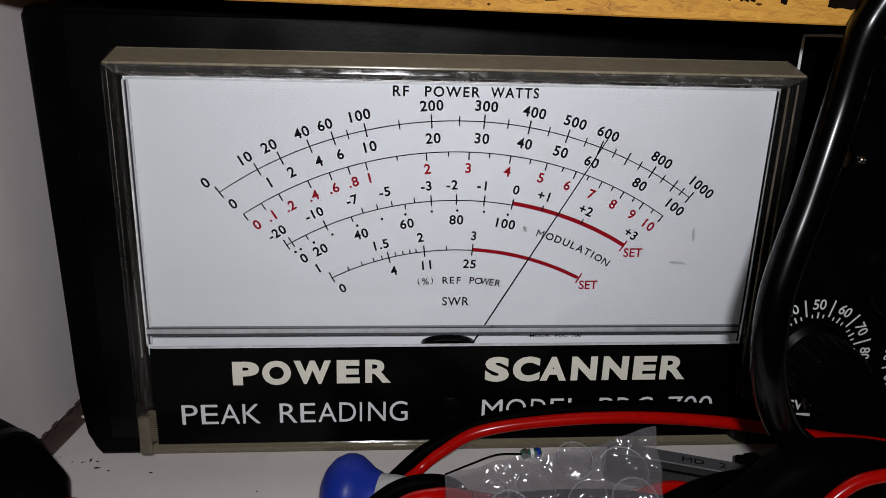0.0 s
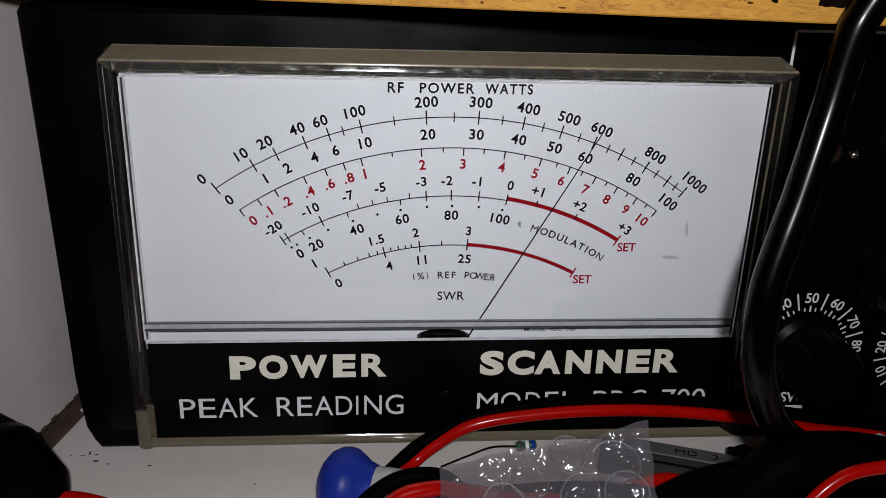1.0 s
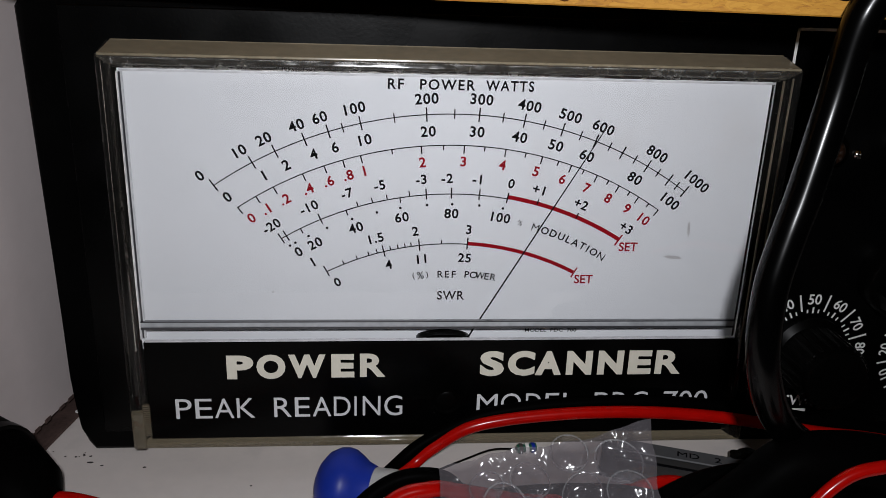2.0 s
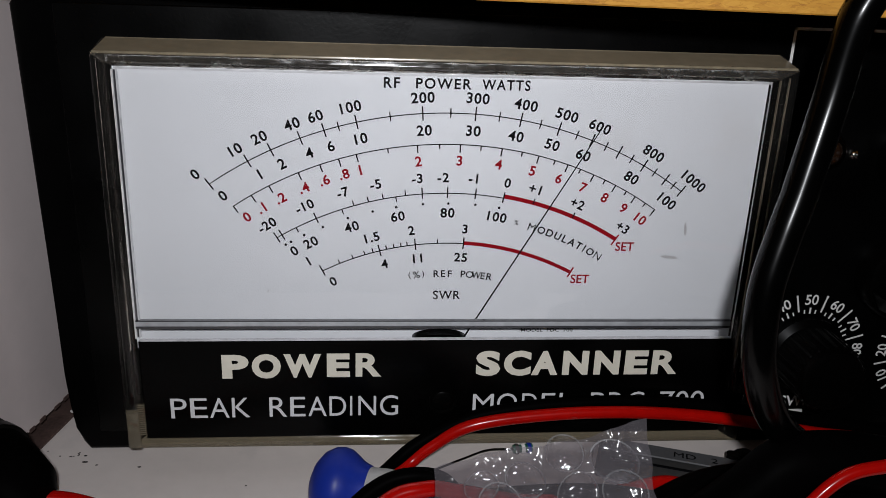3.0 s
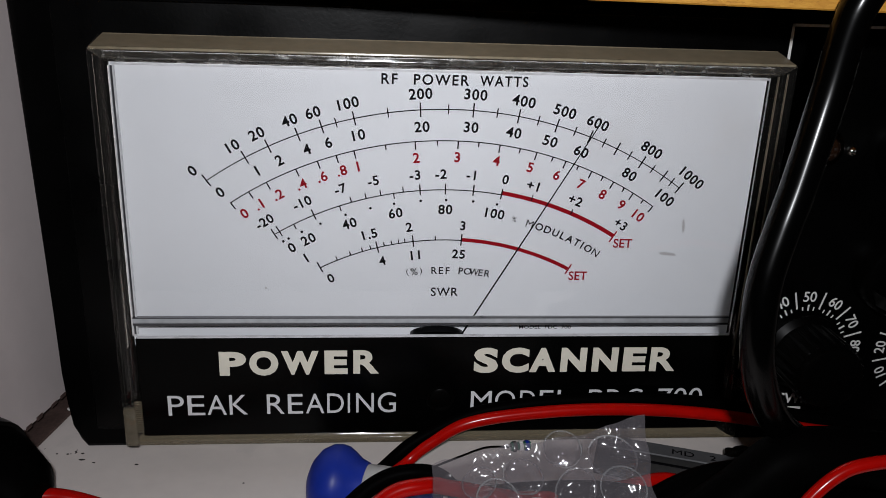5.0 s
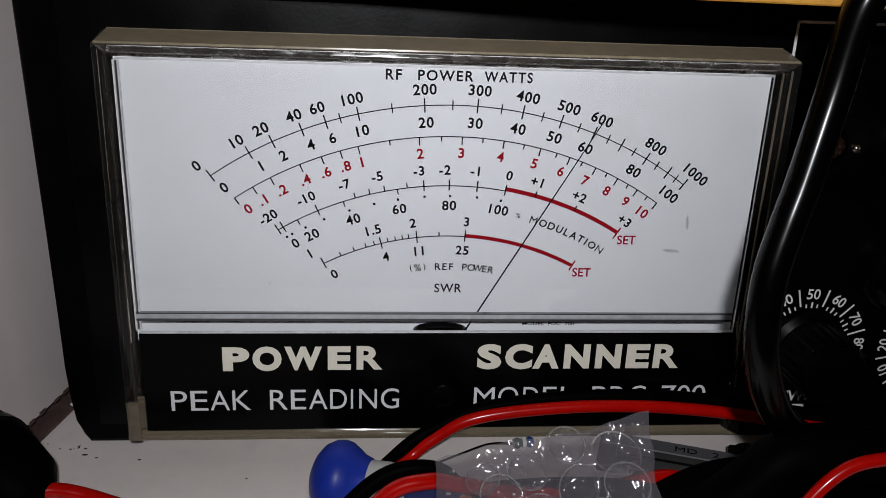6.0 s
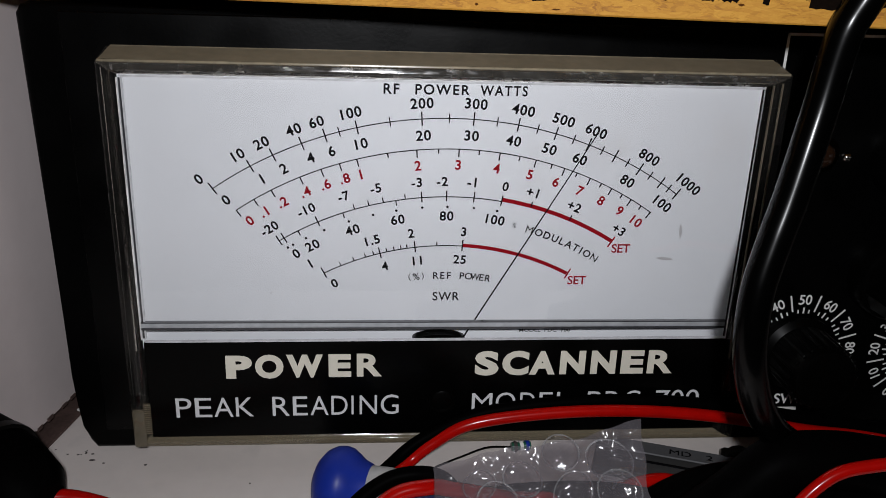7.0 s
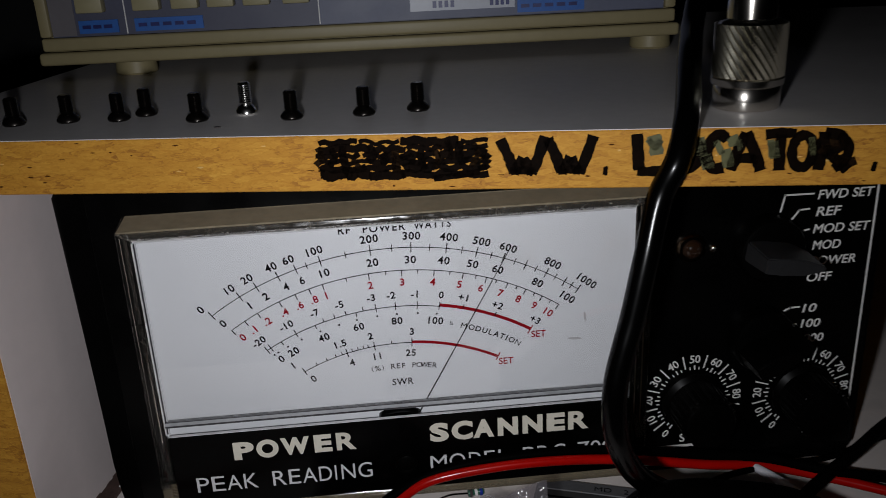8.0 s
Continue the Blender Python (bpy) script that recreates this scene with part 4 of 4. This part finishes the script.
def instrument():
    m = Matrix.Translation((-0.0057, 0.0966, SHELF_TOP)) @ Matrix.Rotation(radians(-2.7), 4, "Z")
    ins = thing("bench_instrument", m, "cream bench instrument with slate front panel, standing on small feet", "instrument")
    w, z0, z1 = 0.127, 0.0055, 0.085
    bm = box(bmesh.new(), -w, w, 0.004, 0.10, z0 + 0.002, z1, 0.003, 3)
    part("case", bm, CREAM, ins, "cream plastic case")
    part("lower_lip", box(bmesh.new(), -w - 0.0015, w + 0.0015, -0.001, 0.006, z0, z0 + 0.0050, 0.0012, 3), CREAM, ins)
    part("lower_bar", box(bmesh.new(), -w, w, 0.0005, 0.006, z0 + 0.0054, z0 + 0.0105, 0.0010, 3), CREAM, ins)
    part("left_post", box(bmesh.new(), -w, -w + 0.0045, 0.0005, 0.006, z0 + 0.0108, z1, 0.0010, 2), CREAM, ins)
    part("right_post", box(bmesh.new(), w - 0.0045, w, 0.0005, 0.006, z0 + 0.0108, z1, 0.0010, 2), CREAM, ins)
    pan = part("front_panel", box(bmesh.new(), -w + 0.0045, w - 0.0045, 0.0025, 0.006, z0 + 0.0106, z1 - 0.003), SLATE, ins, "slate-blue front panel")
    for x0, x1 in ((-0.1115, -0.0960), (-0.0895, -0.0625), (0.0630, 0.0900)):
        part("caption_strip", box(bmesh.new(), x0, x1, 0.0017, 0.0026, 0.0172, 0.0222), SKY_LABEL, pan, "blue caption strip")
        n = 3 if x1 - x0 < 0.02 else 5
        for k in range(n):
            a = x0 + 0.0015 + (x1 - x0 - 0.003) * k / n
            part("caption_bar", box(bmesh.new(), a, a + (x1 - x0) / n * 0.62, 0.0014, 0.0018, 0.0190, 0.0204), DARK_BLUE, pan)
    for x in (-0.1105, -0.0885, -0.0735, -0.0595, -0.0455, -0.0300):
        part("push_button", box(bmesh.new(), x, x + 0.0105, -0.0022, 0.003, 0.0252, 0.0330, 0.0007), BUTTON, ins, "cream push button")
    part("side_section", box(bmesh.new(), -w + 0.0048, -0.1128, 0.0021, 0.0027, z0 + 0.0110, z1 - 0.004), SLATE_PALE, pan, "pale grey end of the panel")
    part("panel_section", box(bmesh.new(), -0.0160, w - 0.0048, 0.0021, 0.0027, z0 + 0.0110, z1 - 0.004), SLATE_BLUE, pan, "lighter blue-grey half of the panel")
    for x in (-0.0930, -0.0165):
        part("divider", box(bmesh.new(), x, x + 0.0003, 0.0020, 0.0026, 0.0165, 0.06), MARK, pan)
    part("white_plate", box(bmesh.new(), 0.0200, 0.0620, 0.0016, 0.0026, 0.0195, 0.040), SCREEN, pan, "pale caption plate")
    for x0, x1 in ((0.0290, 0.0385), (0.0520, 0.0605)):
        for k in range(4):
            a = x0 + (x1 - x0) * k / 4
            part("caption_bar", box(bmesh.new(), a, a + (x1 - x0) * 0.16, 0.0012, 0.0017, 0.0206, 0.0232), DARK_BLUE, pan)
    for x in (-0.0940, 0.1195):
        for y in (0.004, 0.085):
            part("foot", lathe(bmesh.new(), [(0.0078, 0), (0.0084, 0.0008), (0.0080, 0.0052), (0.0070, 0.0060)], Matrix.Translation((x, y + 0.006, 0)), 24), CREAM, ins, "cream rubber foot")


standing_bolts()
plug()
instrument()


# ---------------------------------------------------------------- cables and clutter in front
def cable(name, pts, r, mat, label, category="cable"):
    base = Vector(pts[0])
    t = thing(name, Matrix.Translation(base), label, category)
    part("jacket", tube(bmesh.new(), [Vector(p) - base for p in pts], r), mat, t)
    return t


cable("coax_cable", [(0.1180, 0.0400, 0.2050), (0.0986, 0.0100, 0.1624), (0.0862, -0.0200, 0.1517), (0.0770, -0.0450, 0.1413), (0.0722, -0.0535, 0.1319), (0.0678, -0.0535, 0.1217), (0.0640, -0.0565, 0.1070),
                     (0.0602, -0.0590, 0.0914), (0.0577, -0.0605, 0.0830), (0.0554, -0.0620, 0.0740), (0.0549, -0.0630, 0.0654), (0.0560, -0.0630, 0.0571), (0.0600, -0.0610, 0.0475), (0.0662, -0.0580, 0.0390),
                     (0.0745, -0.0550, 0.0316), (0.0930, -0.0530, 0.0150), (0.1100, -0.0520, 0.0060), (0.1700, -0.0600, 0.0010)],
      0.0034, RUBBER, "glossy black coaxial cable hanging over the shelf edge")
cable("black_cable", [(-0.014, -0.040, 0.0015), (0.004, -0.0345, 0.0022), (0.022, -0.0325, 0.0026), (0.040, -0.0330, 0.0026), (0.056, -0.037, 0.0020)], 0.0050, SOFT_BLACK, "soft black cable lying under the bubble film")
cable("red_wire", [(-0.0290, -0.046, 0.0015), (-0.0200, -0.028, 0.0018), (-0.0110, -0.0155, 0.0020), (-0.0036, -0.0128, 0.0070), (0.0078, -0.0123, 0.0132), (0.0300, -0.0120, 0.0160), (0.0530, -0.0120, 0.0162),
                   (0.0765, -0.0120, 0.0140), (0.1030, -0.0120, 0.0092), (0.1250, -0.0120, 0.0062), (0.150, -0.020, 0.0030), (0.20, -0.05, 0.0005)], 0.0017, RED_PVC, "red insulated wire arching in front of the meter", "wire")
cable("black_wire", [(-0.0330, -0.046, 0.0000), (-0.0235, -0.028, 0.0010), (-0.0145, -0.0160, 0.0030), (-0.0066, -0.0118, 0.0076), (0.0062, -0.0104, 0.0138), (0.0180, -0.0100, 0.0164), (0.0320, -0.0098, 0.0178), (0.0530, -0.0098, 0.0182), (0.0765, -0.0098, 0.0162),
                     (0.1030, -0.0098, 0.0118), (0.1260, -0.0110, 0.0085), (0.155, -0.020, 0.0050), (0.21, -0.03, 0.0005)], 0.0018, SOFT_BLACK, "black insulated wire running beside the red one", "wire")
cable("red_wire", [(0.0600, -0.078, 0.0130), (0.0640, -0.072, 0.0240), (0.0715, -0.070, 0.0335), (0.0800, -0.070, 0.0376), (0.0950, -0.072, 0.0385), (0.130, -0.075, 0.030), (0.20, -0.08, 0.005)], 0.0014, RED_PVC, "red insulated wire looping up from the clutter", "wire")
cable("red_wire", [(-0.1010, -0.0300, 0.0050), (-0.0930, -0.0285, 0.0040), (-0.0820, -0.0300, 0.0015), (-0.0600, -0.0400, 0.0), (-0.03, -0.060, 0.0)], 0.0019, RED_PVC, "red lead of a black plug, lying on the worktop", "wire")
cable("black_wire", [(-0.034, -0.055, 0.004), (-0.0240, -0.0450, 0.0115), (-0.0160, -0.0405, 0.0155), (-0.0080, -0.0395, 0.0165), (-0.0020, -0.0390, 0.0140), (0.002, -0.037, 0.006), (0.004, -0.036, -0.001)], 0.0020, SOFT_BLACK, "short black insulated wire across the tool", "wire")
cable("red_wire", [(-0.030, -0.060, 0.004), (-0.0170, -0.0470, 0.0140), (-0.0070, -0.0440, 0.0160), (0.0010, -0.0420, 0.0135), (0.0200, -0.0360, 0.0060), (0.0420, -0.0300, 0.0040), (0.0560, -0.0270, 0.0045), (0.066, -0.030, 0.003)], 0.0019, RED_PVC, "red insulated wire passing under the bubble film", "wire")
cable("black_cable", [(0.0340, -0.050, 0.0020), (0.0460, -0.0430, 0.0050), (0.0600, -0.0400, 0.0105), (0.0730, -0.0390, 0.0118), (0.0860, -0.0390, 0.0095), (0.1120, -0.0380, 0.0060), (0.150, -0.042, 0.0030)], 0.0055, SOFT_BLACK, "soft black cable in the clutter")
cable("black_cable", [(0.0700, -0.085, 0.0150), (0.0820, -0.066, 0.0190), (0.0960, -0.0580, 0.0190), (0.1120, -0.0540, 0.0160), (0.150, -0.055, 0.0080)], 0.0065, SOFT_BLACK, "thick soft black cable in the clutter")
cable("black_cable", [(0.0450, -0.072, 0.0100), (0.0600, -0.0620, 0.0180), (0.0760, -0.0560, 0.0185), (0.0940, -0.0500, 0.0180), (0.1200, -0.0450, 0.0060)], 0.0060, SOFT_BLACK, "black cable lying over the others")
cable("black_cable", [(0.0400, -0.0550, 0.0040), (0.0500, -0.0600, 0.0160), (0.0590, -0.0610, 0.0246), (0.0670, -0.0610, 0.0322), (0.0765, -0.0610, 0.0334), (0.0870, -0.0610, 0.0322), (0.1060, -0.0605, 0.0275), (0.125, -0.060, 0.0180), (0.150, -0.062, 0.0070), (0.20, -0.065, 0.0035)], 0.0063, SOFT_BLACK, "thick black cable piled on the other cables")
cable("black_wire", [(0.0850, -0.026, 0.0020), (0.1050, -0.0170, 0.0060), (0.1250, -0.0120, 0.0060), (0.1500, -0.0080, 0.0045), (0.1750, -0.002, 0.0070), (0.21, 0.01, 0.0010)], 0.0011, SOFT_BLACK, "thin black wire on the worktop", "wire")
cable("black_wire", [(0.1180, -0.036, 0.0020), (0.1400, -0.0230, 0.0070), (0.1560, -0.0160, 0.0130), (0.1720, -0.0060, 0.0150), (0.20, 0.02, 0.0020)], 0.0022, SOFT_BLACK, "black wire looping beside the meter", "wire")
cable("white_wire", [(0.1195, -0.0100, 0.0065), (0.1250, -0.0180, 0.0060), (0.1325, -0.0295, 0.0045), (0.145, -0.045, 0.0)], 0.0016, WIRE_WHITE, "short white insulated wire", "wire")


def black_plug():
    m = Matrix.Translation((-0.1130, -0.0270, FLOOR))
    p = thing("black_plug", m, "black plastic plug with a rounded end, red lead attached", "plug")
    way = Matrix.Translation((-0.014, 0.012, 0.0115)) @ Vector((0.034, -0.020, -0.006)).to_track_quat("Z", "Y").to_matrix().to_4x4()
    part("body", lathe(bmesh.new(), [(0, -0.010), (0.0100, -0.009), (0.0138, -0.004), (0.0140, 0.010), (0.0130, 0.020), (0.0105, 0.029), (0.0062, 0.034), (0, 0.035)], way, 28), SOFT_BLACK, p)
    part("grip_ring", lathe(bmesh.new(), [(0.0128, 0.013), (0.0143, 0.0135), (0.0143, 0.0160), (0.0128, 0.0165)], way, 28), KNOB, p)


def screwdriver():
    m = Matrix.Translation((-0.0277, -0.0280, FLOOR))
    t = thing("hand_tool", m, "tool with a blue flared plastic cap and grey handle", "tool")
    way = Matrix.Translation((0, 0, 0.0088)) @ Vector((1.0, -0.28, -0.02)).to_track_quat("Z", "Y").to_matrix().to_4x4()
    part("cap", lathe(bmesh.new(), [(0, -0.0066), (0.0030, -0.0064), (0.0056, -0.0055), (0.0080, -0.0038), (0.0094, -0.0015), (0.0097, 0.0006), (0.0094, 0.0022), (0.0082, 0.0042), (0.0070, 0.0058), (0.0063, 0.0078), (0, 0.0078)], way, 44), BLUE, t, "blue plastic cap")
    part("handle", lathe(bmesh.new(), [(0.0055, 0.0064), (0.0060, 0.0080), (0.0062, 0.0120), (0.0060, 0.0200), (0.0056, 0.0300), (0, 0.0305)], way, 36), BODY_GREY, t, "pale grey handle")


def printed_box():
    m = Matrix.Translation((-0.0010, -0.0405, FLOOR)) @ Matrix.Rotation(radians(-8), 4, "Z")
    t = thing("printed_packet", m, "small dark blue printed packet with orange marks", "packet")
    part("body", box(bmesh.new(), -0.0110, 0.0075, -0.0090, 0.0060, 0, 0.0130, 0.0009, 2), DARK_BLUE, t)
    for x, y, r in ((0.0035, -0.0015, 0.0018), (-0.004, -0.005, 0.0012), (0.0010, -0.006, 0.0009)):
        part("orange_mark", lathe(bmesh.new(), [(0, 0.0133), (r, 0.0132), (r, 0.0129)], Matrix.Translation((x, y, 0)) @ Matrix.Diagonal((1, 0.75, 1, 1)), 7), ORANGE, t)
    part("white_mark", box(bmesh.new(), -0.0012, -0.0002, -0.0004, 0.0006, 0.0129, 0.0132), MARK, t)


def bubble_wrap():
    """A loose sheet of bubble film standing up from the clutter, its far corner highest."""
    t = thing("bubble_wrap", Matrix.Translation((0.016, -0.056, FLOOR)), "crumpled clear bubble film", "packaging")
    off = Vector((0.016, -0.056, FLOOR))
    a, b, c = Vector((-0.0060, -0.0500, 0.0255)), Vector((0.0386, -0.0525, 0.0384)), Vector((-0.002, -0.0250, -0.0240))
    nu, nv = 130, 84
    across = (b - a)
    out = across.cross(c).normalized()
    bubbles = []
    for bu, bv, size in ((0.84, 0.190, 1.08), (0.615, 0.085, 0.86), (0.42, 0.190, 0.90), (0.665, 0.330, 1.0), (0.215, 0.185, 0.78), (0.30, 0.330, 0.95),
                         (0.88, 0.40, 1.0), (0.48, 0.46, 1.0), (0.74, 0.56, 1.0), (0.22, 0.54, 1.0), (0.56, 0.70, 1.0), (0.86, 0.74, 1.0), (0.34, 0.78, 1.0)):
        bubbles.append((bu, bv, size))
    bm = bmesh.new()
    grid = []
    for j in range(nv + 1):
        row = []
        for i in range(nu + 1):
            u, v = i / nu, j / nv
            p = a + across * u + c * v
            p = p + Vector((0.0022 * v + 0.0012 * u * noise.noise((v * 7, 2.2, 0.5)), 0, 0.0008 * math.sin(7 * u) + 0.0010 * noise.noise((u * 9, v * 3, 0.0))))
            lift = 0.0020 * noise.noise((u * 5, v * 5, 3.1)) + 0.0009 * noise.noise((u * 11, v * 9, 7.7)) + 0.00035 * abs(noise.noise((u * 26, v * 21, 1.3)))
            row.append(bm.verts.new(p + out * lift - off))
        grid.append(row)
    grid_point = [[v.co.copy() for v in row] for row in grid]
    for j in range(nv):
        for i in range(nu):
            bm.faces.new((grid[j][i], grid[j][i + 1], grid[j + 1][i + 1], grid[j + 1][i]))
    part("film", bm, FILM, t).data.set_sharp_from_angle(angle=radians(80))
    for bu, bv, s in bubbles:
        if not (0.06 < bu < 0.90 and bv < 0.95):
            continue
        centre = grid_point[round(bv * nv)][round(bu * nu)]
        tilt = out + Vector([random.uniform(-0.22, 0.22) for _ in range(3)])
        m = Matrix.Translation(centre) @ tilt.to_track_quat("Z", "Y").to_matrix().to_4x4() @ Matrix.Rotation(random.uniform(0, 3), 4, "Z") @ Matrix.Diagonal((1.04, random.uniform(0.76, 0.98), 1, 1))
        r = 0.0046 * s
        prof = [(r * math.cos(radians(a)), 0.80 * r * math.sin(radians(a))) for a in (0, 12, 25, 38, 52, 66, 78, 86)] + [(0, 0.80 * r)]
        dome = bmesh.new()
        lathe(dome, prof, Matrix(), 30, False)
        for v in dome.verts:
            f = 1 + 0.16 * noise.noise(v.co * 420 + Vector((bu * 9, bv * 9, 0))) + 0.05 * noise.noise(v.co * 1300 + Vector((bu * 5, 0, bv * 7)))
            v.co = m @ Vector((v.co.x * f, v.co.y * f, v.co.z * (f - 0.06 * random.random() * (v.co.z > 0.4 * r))))
        bub = part("bubble", dome, DOME, t)
        ring = bmesh.new()
        lathe(ring, [(r * 0.98, 0.0001), (r * 1.01, 0.0003), (r * 1.05, 0.0002), (r * 1.06, -0.0001), (r * 0.98, -0.0001), (r * 0.98, 0.0001)], m, 30, False)
        part("seam", ring, SEAM, bub)


def marked_chip():
    m = Matrix.Translation((0.0650, -0.0125, FLOOR)) @ Matrix.Rotation(radians(-20), 4, "Z")
    t = thing("marked_block", m, "flat grey plastic block with dark moulded letters", "component")
    part("body", box(bmesh.new(), -0.0220, 0.0170, -0.0085, 0.0075, 0, 0.0030, 0.0006), GREY_CARD, t)
    part("raised_strip", box(bmesh.new(), -0.0215, 0.0165, 0.0010, 0.0070, 0.0030, 0.0036, 0.0003, 1), GREY_LIGHT, t, "paler raised strip")
    for text, x in (("MD", 0.0015), ("2", 0.0095)):
        bm = lettering(text, 0.0024, 0, 0.0)
        bmesh.ops.transform(bm, matrix=Matrix.Translation((x, 0.0038, 0.00365)) @ Matrix.Rotation(radians(-90), 4, "X") @ Matrix.Diagonal((1.2, 1, 1, 1)), verts=bm.verts)
        part("moulded_words", bm, INK, t, smooth=False)
    part("slot", box(bmesh.new(), -0.018, 0.014, -0.0030, -0.0022, 0.0030, 0.0033), INK, t)


def terminal():
    m = Matrix.Translation((0.0850, -0.0095, FLOOR))
    t = thing("terminal_screw", m, "small dark shiny terminal screw with a bent tag", "screw")
    part("dome", lathe(bmesh.new(), [(0.0034, 0), (0.0036, 0.0014), (0.0030, 0.0030), (0.0016, 0.0040), (0, 0.0042)], Matrix.Translation((0, 0, 0.001)), 26), DARK_METAL, t)
    part("stud", lathe(bmesh.new(), [(0.0016, 0), (0.0016, 0.0042), (0, 0.0046)], Matrix.Translation((-0.0040, -0.0005, 0.0005)), 18), DARK_METAL, t)
    part("tag", box(bmesh.new(), -0.0010, 0.0034, -0.0048, -0.0010, 0.0, 0.0005, 0.0002, 1), NICKEL, t, "bright metal tag")


def bead_part():
    m = Matrix.Translation((0.0234, -0.0016, FLOOR)) @ Matrix.Rotation(radians(8), 4, "Z")
    t = thing("small_resistor", m, "tiny banded electronic component with thin leads", "component")
    ax = Matrix.Translation((0, 0, 0.0018)) @ Matrix.Rotation(radians(90), 4, "Y")
    part("body", lathe(bmesh.new(), [(0, -0.0030), (0.0012, -0.0028), (0.0014, -0.0018), (0.0011, -0.0010), (0.0011, 0.0010), (0.0014, 0.0018), (0.0012, 0.0028), (0, 0.0030)], ax, 18), GREEN, t)
    for z, mt in ((-0.0018, DIRT), (0.0, MARK), (0.0018, BLUE)):
        part("band", lathe(bmesh.new(), [(0.00145, z - 0.0005), (0.00155, z), (0.00145, z + 0.0005)], ax, 18), mt, t)
    part("lead", tube(bmesh.new(), [(-0.0028, 0, 0.0018), (-0.010, 0.0005, 0.0020), (-0.018, -0.0015, 0.0012), (-0.026, -0.004, 0.0004)], 0.0003, 8), DARK_METAL, t, "thin dull wire lead")


black_plug()
screwdriver()
printed_box()
bubble_wrap()
marked_chip()
terminal()
bead_part()
